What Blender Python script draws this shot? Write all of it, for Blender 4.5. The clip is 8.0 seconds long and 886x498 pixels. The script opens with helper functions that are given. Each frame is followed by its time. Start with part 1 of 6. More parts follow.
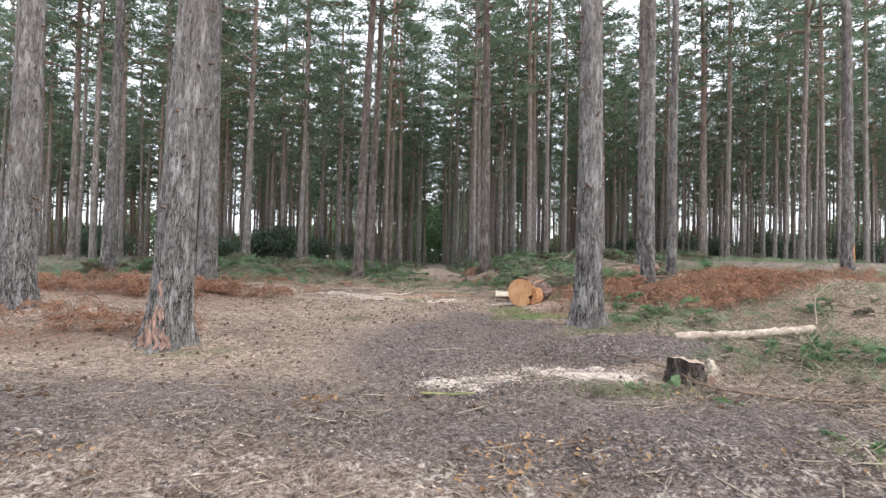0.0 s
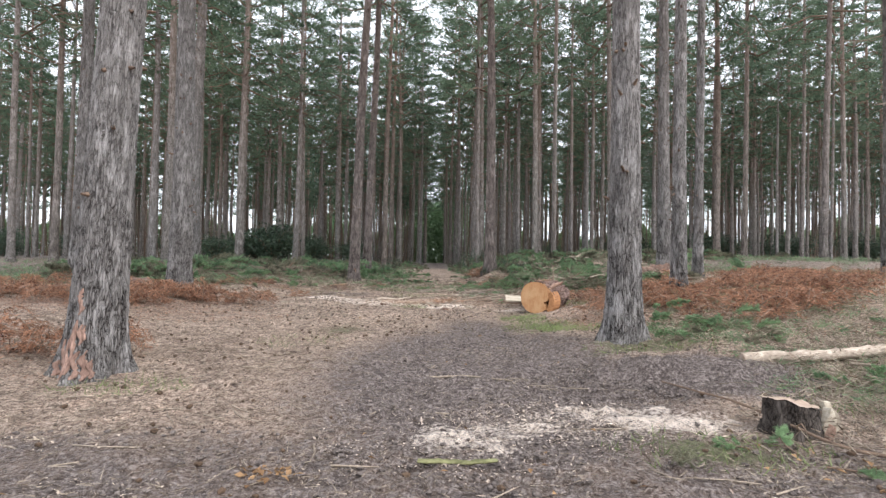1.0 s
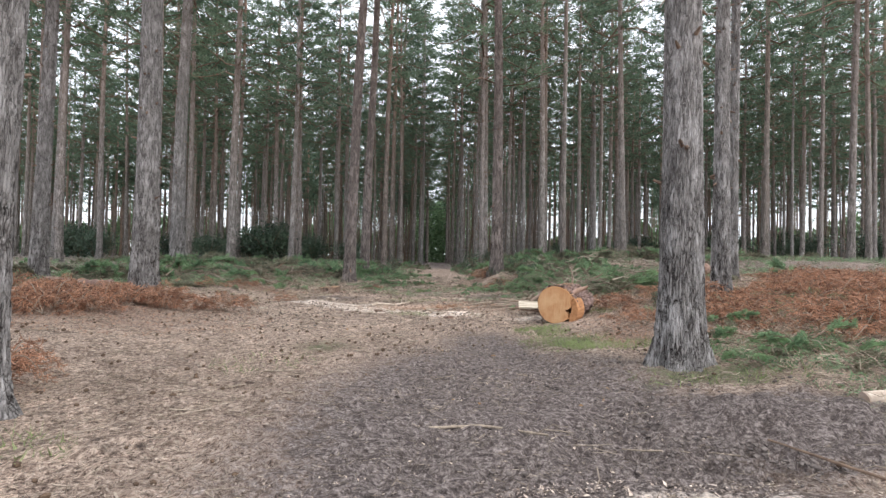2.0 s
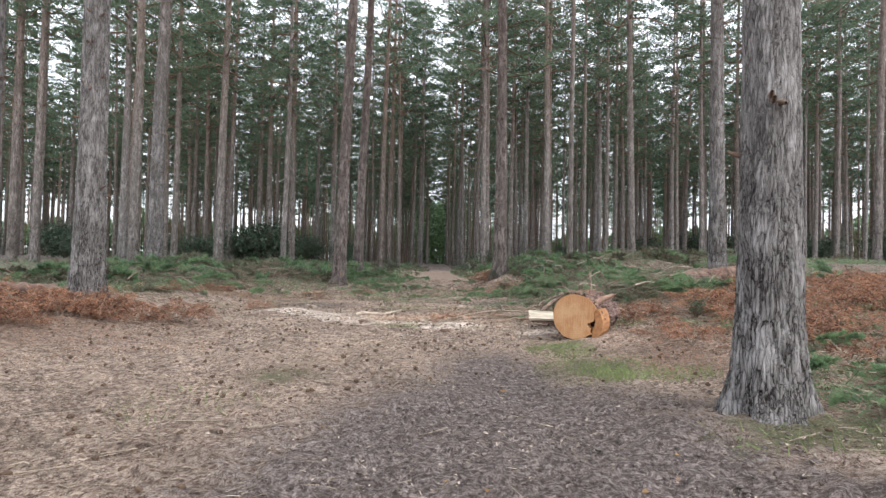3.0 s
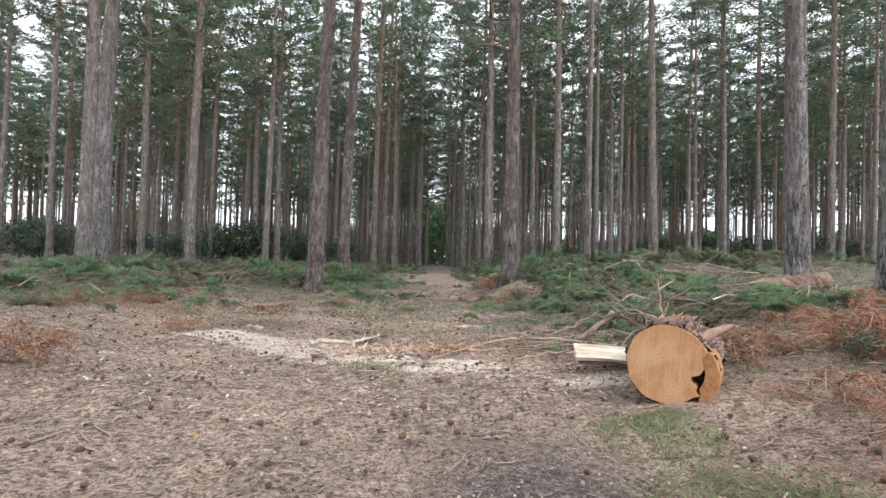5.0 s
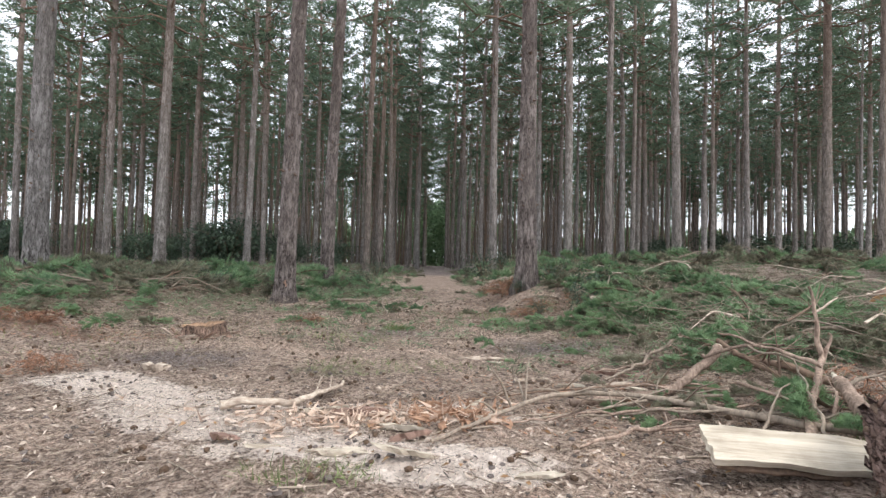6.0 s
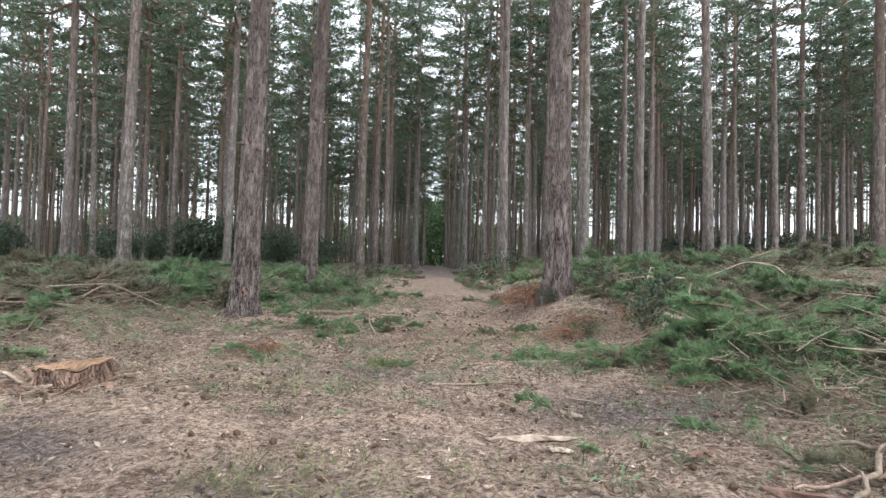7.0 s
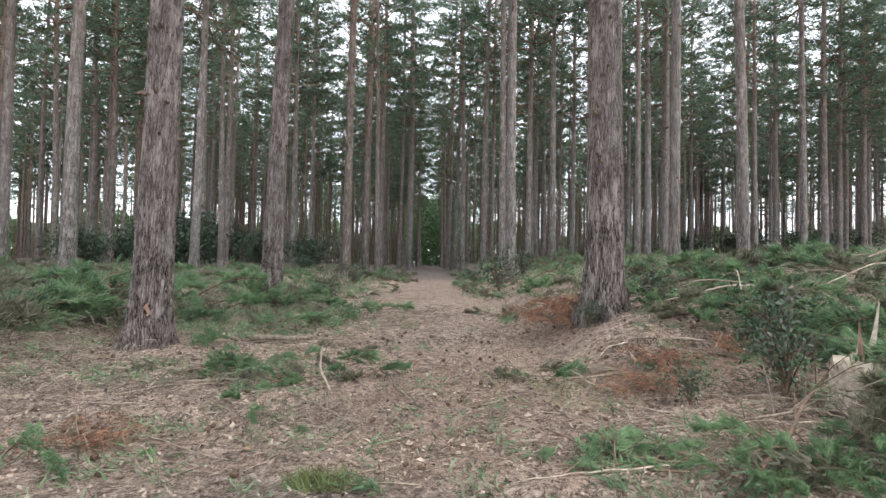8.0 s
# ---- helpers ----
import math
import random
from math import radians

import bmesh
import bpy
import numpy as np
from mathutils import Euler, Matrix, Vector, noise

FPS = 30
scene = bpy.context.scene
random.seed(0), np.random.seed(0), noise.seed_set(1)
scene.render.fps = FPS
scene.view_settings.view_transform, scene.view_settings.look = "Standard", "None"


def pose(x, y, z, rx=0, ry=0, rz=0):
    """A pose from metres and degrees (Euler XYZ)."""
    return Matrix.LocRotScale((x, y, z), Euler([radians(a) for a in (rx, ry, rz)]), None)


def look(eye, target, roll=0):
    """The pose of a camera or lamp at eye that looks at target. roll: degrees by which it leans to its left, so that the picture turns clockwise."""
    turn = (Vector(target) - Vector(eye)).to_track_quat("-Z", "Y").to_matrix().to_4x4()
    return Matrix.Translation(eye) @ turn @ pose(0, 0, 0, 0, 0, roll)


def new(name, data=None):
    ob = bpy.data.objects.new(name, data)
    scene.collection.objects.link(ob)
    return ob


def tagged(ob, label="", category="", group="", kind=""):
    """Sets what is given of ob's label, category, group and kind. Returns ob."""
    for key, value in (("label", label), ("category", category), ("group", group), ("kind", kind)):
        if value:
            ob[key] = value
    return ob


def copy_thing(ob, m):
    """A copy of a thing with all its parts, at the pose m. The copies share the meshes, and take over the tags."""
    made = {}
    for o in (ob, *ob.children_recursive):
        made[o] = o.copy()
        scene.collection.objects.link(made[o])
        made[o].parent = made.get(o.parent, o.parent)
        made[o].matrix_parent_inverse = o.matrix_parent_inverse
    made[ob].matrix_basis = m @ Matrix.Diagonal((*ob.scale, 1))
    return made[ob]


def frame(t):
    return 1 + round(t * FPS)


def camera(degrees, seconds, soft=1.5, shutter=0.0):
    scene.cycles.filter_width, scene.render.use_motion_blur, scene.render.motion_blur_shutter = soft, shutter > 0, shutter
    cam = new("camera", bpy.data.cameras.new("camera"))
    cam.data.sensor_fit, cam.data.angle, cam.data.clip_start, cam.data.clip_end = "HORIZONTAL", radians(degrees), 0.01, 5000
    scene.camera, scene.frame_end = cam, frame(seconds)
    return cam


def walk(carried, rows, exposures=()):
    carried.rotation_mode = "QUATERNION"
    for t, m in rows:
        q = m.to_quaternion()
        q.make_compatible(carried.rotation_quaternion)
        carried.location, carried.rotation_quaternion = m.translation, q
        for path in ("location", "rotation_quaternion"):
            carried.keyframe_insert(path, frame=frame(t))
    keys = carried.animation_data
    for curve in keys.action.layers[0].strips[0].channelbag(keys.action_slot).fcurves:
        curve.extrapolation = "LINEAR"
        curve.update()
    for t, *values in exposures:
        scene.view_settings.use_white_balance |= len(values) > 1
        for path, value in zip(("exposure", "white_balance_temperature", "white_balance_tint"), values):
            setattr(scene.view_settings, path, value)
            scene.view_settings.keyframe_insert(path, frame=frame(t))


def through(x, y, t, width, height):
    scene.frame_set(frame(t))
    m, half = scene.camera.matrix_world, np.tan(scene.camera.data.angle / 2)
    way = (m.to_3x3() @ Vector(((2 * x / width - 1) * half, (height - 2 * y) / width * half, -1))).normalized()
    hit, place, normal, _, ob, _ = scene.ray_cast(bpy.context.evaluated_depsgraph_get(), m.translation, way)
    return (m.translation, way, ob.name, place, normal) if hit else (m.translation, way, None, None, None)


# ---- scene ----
cam = camera(78.0, 8.0, 1.38)
PATH = [
    (0, (-0.01, 0.129, 1.072), (-0.013, 2.128, 1.119), 1.2),
    (0.5, (-0.017, 0.74, 1.078), (-0.023, 2.74, 1.124), 1.0),
    (1, (-0.038, 1.379, 1.092), (-0.046, 3.378, 1.137), 1.0),
    (1.5, (-0.065, 2.009, 1.103), (-0.074, 4.008, 1.147), 1.0),
    (1.7, (-0.074, 2.265, 1.108), (-0.086, 4.264, 1.149), 1.0),
    (2.8, (-0.025, 3.715, 1.106), (-0.044, 5.714, 1.156), 1.3),
    (3, (-0.02, 3.959, 1.117), (-0.037, 5.958, 1.165), 1.2),
    (3.5, (-0.009, 4.57, 1.124), (-0.026, 6.57, 1.173), 1.2),
    (4, (-0.009, 5.18, 1.132), (-0.026, 7.179, 1.181), 1.2),
    (4.5, (-0.009, 5.79, 1.141), (-0.027, 7.789, 1.192), 1.3),
    (4.7, (-0.007, 6.033, 1.144), (-0.025, 8.032, 1.195), 1.4),
    (5.8, (-0.048, 8.22, 1.176), (-0.06, 10.219, 1.23), 1.4),
    (6, (-0.05, 8.674, 1.18), (-0.063, 10.673, 1.233), 1.3),
    (6.5, (-0.094, 9.761, 1.188), (-0.103, 11.76, 1.241), 1.4),
    (7, (-0.183, 10.819, 1.203), (-0.19, 12.818, 1.255), 1.4),
    (7.5, (-0.188, 11.872, 1.223), (-0.192, 13.871, 1.274), 1.3),
    (8, (-0.196, 13.05, 1.241), (-0.188, 15.049, 1.292), 1.1),
]
# the picture brightens a little deeper in the wood
EXPOSURES = [(0.0, 1.12), (1.5, 1.06), (3.5, 1.12), (4.5, 1.18), (5.8, 1.14), (7.0, 1.32), (8.0, 1.36)]
walk(cam, [(t, look(eye, target, roll)) for t, eye, target, roll in PATH], EXPOSURES)

# ---- world and light: a bright overcast day ----
world = bpy.data.worlds.new("overcast_sky")
scene.world = world
world.use_nodes = True
wn, wl = world.node_tree.nodes, world.node_tree.links
wn.clear()
sky = wn.new("ShaderNodeTexSky")
sky.sky_type, sky.sun_disc = "NISHITA", False
SUN_ELEVATION, SUN_AZIMUTH = radians(48), radians(128)
sky.sun_elevation, sky.sun_rotation = SUN_ELEVATION, SUN_AZIMUTH
sky_gain = wn.new("ShaderNodeMix")
sky_gain.data_type, sky_gain.blend_type = "RGBA", "MIX"
sky_gain.inputs[0].default_value = 0.86
sky_gain.inputs[7].default_value = (8.4, 8.9, 9.6, 1)
wl.new(sky.outputs[0], sky_gain.inputs[6])
wbg = wn.new("ShaderNodeBackground")
wbg.inputs[1].default_value = 0.118
wl.new(sky_gain.outputs[2], wbg.inputs[0])
wout = wn.new("ShaderNodeOutputWorld")
wl.new(wbg.outputs[0], wout.inputs[0])

sun = new("sun", bpy.data.lights.new("sun", "SUN"))
sun.data.energy, sun.data.angle, sun.data.color = 1.4, radians(30), (1.0, 0.97, 0.93)
sun_way = Vector((math.sin(SUN_AZIMUTH) * math.cos(SUN_ELEVATION), math.cos(SUN_AZIMUTH) * math.cos(SUN_ELEVATION), math.sin(SUN_ELEVATION)))
sun.matrix_world = look(sun_way * 60, (0, 0, 0))

rng = np.random.default_rng(7)


# ---- materials ----
def material(name, rough=0.85, spec=0.25):
    m = bpy.data.materials.new(name)
    m.use_nodes = True
    b = m.node_tree.nodes["Principled BSDF"]
    b.inputs["Roughness"].default_value, b.inputs["Specular IOR Level"].default_value = rough, spec
    return m, m.node_tree.nodes, m.node_tree.links, b


def ramp(nodes, stops):
    r = nodes.new("ShaderNodeValToRGB")
    while len(r.color_ramp.elements) < len(stops):
        r.color_ramp.elements.new(0.5)
    for e, (at, colour) in zip(r.color_ramp.elements, stops):
        e.position, e.color = at, (*colour, 1) if len(colour) == 3 else colour
    return r


def noise_node(nodes, links, vector, scale, detail=4, rough=0.6):
    n = nodes.new("ShaderNodeTexNoise")
    n.inputs["Scale"].default_value, n.inputs["Detail"].default_value, n.inputs["Roughness"].default_value = scale, detail, rough
    links.new(vector, n.inputs["Vector"])
    return n


def mix(nodes, links, factor, a, b, kind="MIX"):
    """A colour mix; factor, a and b are sockets or values."""
    n = nodes.new("ShaderNodeMix")
    n.data_type, n.blend_type = "RGBA", kind
    for socket, value in ((n.inputs[0], factor), (n.inputs[6], a), (n.inputs[7], b)):
        if hasattr(value, "is_output"):
            links.new(value, socket)
        else:
            socket.default_value = (*value, 1) if isinstance(value, tuple) else value
    return n.outputs[2]


def maths(nodes, links, kind, a, b=0.0, clamp=False):
    n = nodes.new("ShaderNodeMath")
    n.operation, n.use_clamp = kind, clamp
    for socket, value in ((n.inputs[0], a), (n.inputs[1], b)):
        if hasattr(value, "is_output"):
            links.new(value, socket)
        else:
            socket.default_value = value
    return n.outputs[0]


def bump(nodes, links, shader, height, strength, distance):
    n = nodes.new("ShaderNodeBump")
    n.inputs["Strength"].default_value, n.inputs["Distance"].default_value = strength, distance
    links.new(height, n.inputs["Height"])
    links.new(n.outputs[0], shader.inputs["Normal"])


def bark_material(name, deep, plate, crack, upper):
    """Scots pine bark: grey plates between dark cracks below, flaking orange-brown above."""
    m, n, l, b = material(name, 0.9, 0.15)
    at, info = n.new("ShaderNodeTexCoord"), n.new("ShaderNodeObjectInfo")
    shift = n.new("ShaderNodeVectorMath")
    shift.operation = "MULTIPLY_ADD"
    l.new(info.outputs["Random"], shift.inputs[0])
    shift.inputs[1].default_value = (7, 5, 0.01)
    l.new(at.outputs["Object"], shift.inputs[2])
    warp = noise_node(n, l, shift.outputs[0], 7.0, 5, 0.75)
    bent = n.new("ShaderNodeVectorMath")
    bent.operation = "MULTIPLY_ADD"
    l.new(warp.outputs["Color"], bent.inputs[0])
    bent.inputs[1].default_value = (0.036, 0.036, 0.11)
    l.new(shift.outputs[0], bent.inputs[2])
    mp = n.new("ShaderNodeMapping")
    mp.inputs["Scale"].default_value = (50, 50, 6.5)
    l.new(bent.outputs[0], mp.inputs["Vector"])
    cells = n.new("ShaderNodeTexVoronoi")
    cells.feature = "DISTANCE_TO_EDGE"
    cells.inputs["Scale"].default_value = 1.0
    l.new(mp.outputs[0], cells.inputs["Vector"])
    grain_map = n.new("ShaderNodeMapping")
    grain_map.inputs["Scale"].default_value = (1, 1, 0.24)
    l.new(bent.outputs[0], grain_map.inputs["Vector"])
    grain = noise_node(n, l, grain_map.outputs[0], 62, 6, 0.75)
    streak = noise_node(n, l, grain_map.outputs[0], 17, 5, 0.7)
    blotch = noise_node(n, l, shift.outputs[0], 2.6, 5)
    edge = maths(n, l, "ADD", cells.outputs["Distance"], maths(n, l, "MULTIPLY", maths(n, l, "SUBTRACT", streak.outputs["Fac"], 0.5), 0.5))
    ridge = ramp(n, [(0.0, (0, 0, 0)), (0.05, (0.45, 0.45, 0.45)), (0.12, (0.8, 0.8, 0.8)), (0.35, (1, 1, 1))])
    ridge.color_ramp.interpolation = "EASE"
    l.new(edge, ridge.inputs[0])
    tone = mix(n, l, grain.outputs["Fac"], tuple(0.42 * c for c in plate), tuple(min(1, 1.5 * c) for c in plate))
    flake = ramp(n, [(0.48, (0, 0, 0)), (0.62, (1, 1, 1))])
    l.new(maths(n, l, "ADD", maths(n, l, "MULTIPLY", streak.outputs["Fac"], 0.6), maths(n, l, "MULTIPLY", blotch.outputs["Fac"], 0.4)), flake.inputs[0])
    tone = mix(n, l, maths(n, l, "MULTIPLY", flake.outputs[0], 0.75), tone, tuple(c * k for c, k in zip(plate, (2.0, 2.04, 2.08))))
    xyz = n.new("ShaderNodeSeparateXYZ")
    l.new(at.outputs["Object"], xyz.inputs[0])
    worn = n.new("ShaderNodeMapRange")
    worn.inputs["From Min"].default_value, worn.inputs["From Max"].default_value, worn.inputs["To Max"].default_value = 0.3, 2.0, 0.62
    l.new(xyz.outputs["Z"], worn.inputs["Value"])
    pale = mix(n, l, 1.0, tone, (1.14, 1.14, 1.14), "MULTIPLY")
    tone = mix(n, l, worn.outputs[0], tone, pale)
    fissure = mix(n, l, worn.outputs[0], crack, tuple(0.62 * c for c in plate))
    lower = mix(n, l, ridge.outputs[0], fissure, tone)
    kinds = ramp(n, [(0.0, (1.12, 1.12, 1.12)), (0.3, (0.95, 0.9, 0.87)), (0.55, (1.12, 1.1, 1.06)), (0.8, (0.85, 0.76, 0.7)), (1.0, (1.05, 1.02, 1.0))])
    l.new(info.outputs["Random"], kinds.inputs[0])
    if not deep:
        lower = mix(n, l, 1.0, lower, kinds.outputs[0], "MULTIPLY")
    # above: thin orange flakes
    fine = noise_node(n, l, shift.outputs[0], 14, 5, 0.7)
    above = mix(n, l, fine.outputs["Fac"], tuple(0.35 * c for c in upper), tuple(min(1, 1.5 * c) for c in upper))
    high = maths(n, l, "ADD", xyz.outputs["Z"], maths(n, l, "MULTIPLY", blotch.outputs["Fac"], 3.0))
    high = maths(n, l, "ADD", high, maths(n, l, "MULTIPLY", info.outputs["Random"], -5.0))
    span = n.new("ShaderNodeMapRange")
    span.inputs["From Min"].default_value, span.inputs["From Max"].default_value = 2.0, 12.0
    span.inputs["To Max"].default_value = 0.7
    l.new(high, span.inputs["Value"])
    ruddy = ramp(n, [(0.2, (0.2, 0.2, 0.2)), (0.75, (0.3, 0.3, 0.3) if deep else (1, 1, 1))])
    l.new(info.outputs["Random"], ruddy.inputs[0])
    l.new(mix(n, l, maths(n, l, "MULTIPLY", span.outputs[0], ruddy.outputs[0]), lower, above), b.inputs["Base Color"])
    relief = maths(n, l, "MULTIPLY", ridge.outputs[0], maths(n, l, "SUBTRACT", 1.0, maths(n, l, "MULTIPLY", worn.outputs[0], 0.75)))
    height = maths(n, l, "ADD", relief, maths(n, l, "MULTIPLY", grain.outputs["Fac"], 0.35))
    if deep:
        d = n.new("ShaderNodeDisplacement")
        d.inputs["Midlevel"].default_value, d.inputs["Scale"].default_value = 1.1, 0.026
        l.new(height, d.inputs["Height"])
        l.new(d.outputs[0], n["Material Output"].inputs["Displacement"])
        m.displacement_method = "BOTH"
    else:
        bump(n, l, b, height, 0.9, 0.02)
    return m


def leaf_material(name, dark, light, through=0.25, rough=0.55, scale=1.2, island=0.35):
    """Needles, leaves and fronds: colour varies from tuft to tuft and from plant to plant."""
    m, n, l, b = material(name, rough, 0.3)
    at, geo, info = n.new("ShaderNodeTexCoord"), n.new("ShaderNodeNewGeometry"), n.new("ShaderNodeObjectInfo")
    broad = noise_node(n, l, at.outputs["Object"], scale, 3)
    f = maths(n, l, "ADD", maths(n, l, "MULTIPLY", geo.outputs["Random Per Island"], island), maths(n, l, "MULTIPLY", broad.outputs["Fac"], 2.0))
    f = maths(n, l, "ADD", f, maths(n, l, "MULTIPLY", info.outputs["Random"], 0.3))
    f = maths(n, l, "SUBTRACT", f, 0.67 + island / 2, True)
    colour = mix(n, l, f, dark, light)
    l.new(colour, b.inputs["Base Color"])
    t = n.new("ShaderNodeBsdfTranslucent")
    l.new(colour, t.inputs[0])
    s = n.new("ShaderNodeMixShader")
    s.inputs[0].default_value = through
    l.new(b.outputs[0], s.inputs[1])
    l.new(t.outputs[0], s.inputs[2])
    l.new(s.outputs[0], n["Material Output"].inputs[0])
    return m


def wood_material(name, dark, light, stretch=(30, 30, 3), rough=0.75, knots=0.3):
    m, n, l, b = material(name, rough, 0.25)
    at, geo = n.new("ShaderNodeTexCoord"), n.new("ShaderNodeNewGeometry")
    mp = n.new("ShaderNodeMapping")
    mp.inputs["Scale"].default_value = stretch
    l.new(at.outputs["Object"], mp.inputs["Vector"])
    grain = noise_node(n, l, mp.outputs[0], 1.0, 6, 0.65)
    blot = noise_node(n, l, at.outputs["Object"], 4.0, 4)
    crisp = ramp(n, [(0.32, (0, 0, 0)), (0.68, (1, 1, 1))])
    l.new(grain.outputs["Fac"], crisp.inputs[0])
    f = maths(n, l, "ADD", maths(n, l, "MULTIPLY", crisp.outputs[0], 0.8), maths(n, l, "MULTIPLY", geo.outputs["Random Per Island"], 0.35), True)
    c = mix(n, l, maths(n, l, "SUBTRACT", f, 0.1, True), dark, light)
    stain = ramp(n, [(0.45, (0, 0, 0)), (0.7, (1, 1, 1))])
    l.new(blot.outputs["Fac"], stain.inputs[0])
    c = mix(n, l, maths(n, l, "MULTIPLY", stain.outputs[0], knots), c, tuple(0.55 * v for v in dark))
    l.new(c, b.inputs["Base Color"])
    bump(n, l, b, grain.outputs["Fac"], 0.5, 0.006)
    return m


def end_grain_material(name, pale, dark):
    """A sawn end: growth rings round the object's own y axis, saw marks and stain."""
    m, n, l, b = material(name, 0.7, 0.25)
    at = n.new("ShaderNodeTexCoord")
    warp = noise_node(n, l, at.outputs["Object"], 6, 3)
    bent = n.new("ShaderNodeVectorMath")
    bent.operation = "MULTIPLY_ADD"
    l.new(warp.outputs["Color"], bent.inputs[0])
    bent.inputs[1].default_value = (0.05, 0, 0.05)
    l.new(at.outputs["Object"], bent.inputs[2])
    w = n.new("ShaderNodeTexWave")
    w.wave_type, w.rings_direction = "RINGS", "Y"
    w.inputs["Scale"].default_value, w.inputs["Distortion"].default_value = 14, 1.2
    l.new(bent.outputs[0], w.inputs["Vector"])
    fine = noise_node(n, l, at.outputs["Object"], 45, 5, 0.7)
    blot = noise_node(n, l, at.outputs["Object"], 5.5, 4)
    c = mix(n, l, maths(n, l, "MULTIPLY", w.outputs["Fac"], 0.22), pale, dark)
    st = ramp(n, [(0.42, (0, 0, 0)), (0.66, (1, 1, 1))])
    l.new(blot.outputs["Fac"], st.inputs[0])
    c = mix(n, l, maths(n, l, "MULTIPLY", st.outputs[0], 0.8), c, dark)
    # deeper colour towards the rim, and upright saw marks
    spot = n.new("ShaderNodeSeparateXYZ")
    l.new(bent.outputs[0], spot.inputs[0])
    out = maths(n, l, "SQRT", maths(n, l, "ADD", maths(n, l, "POWER", spot.outputs["X"], 2.0), maths(n, l, "POWER", spot.outputs["Z"], 2.0)))
    rim = n.new("ShaderNodeMapRange")
    rim.inputs["From Min"].default_value, rim.inputs["From Max"].default_value, rim.inputs["To Max"].default_value = 0.14, 0.27, 0.6
    l.new(out, rim.inputs["Value"])
    c = mix(n, l, rim.outputs[0], c, dark)
    saw_map = n.new("ShaderNodeMapping")
    saw_map.inputs["Scale"].default_value = (70, 1, 5)
    l.new(at.outputs["Object"], saw_map.inputs["Vector"])
    saw = noise_node(n, l, saw_map.outputs[0], 1.0, 3)
    marks = ramp(n, [(0.45, (0, 0, 0)), (0.7, (1, 1, 1))])
    l.new(saw.outputs["Fac"], marks.inputs[0])
    c = mix(n, l, maths(n, l, "MULTIPLY", marks.outputs[0], 0.35), c, tuple(min(1, 1.25 * v) for v in pale))
    c = mix(n, l, maths(n, l, "MULTIPLY", fine.outputs["Fac"], 0.35), c, tuple(0.5 * v for v in dark))
    l.new(c, b.inputs["Base Color"])
    bump(n, l, b, fine.outputs["Fac"], 0.5, 0.004)
    return m


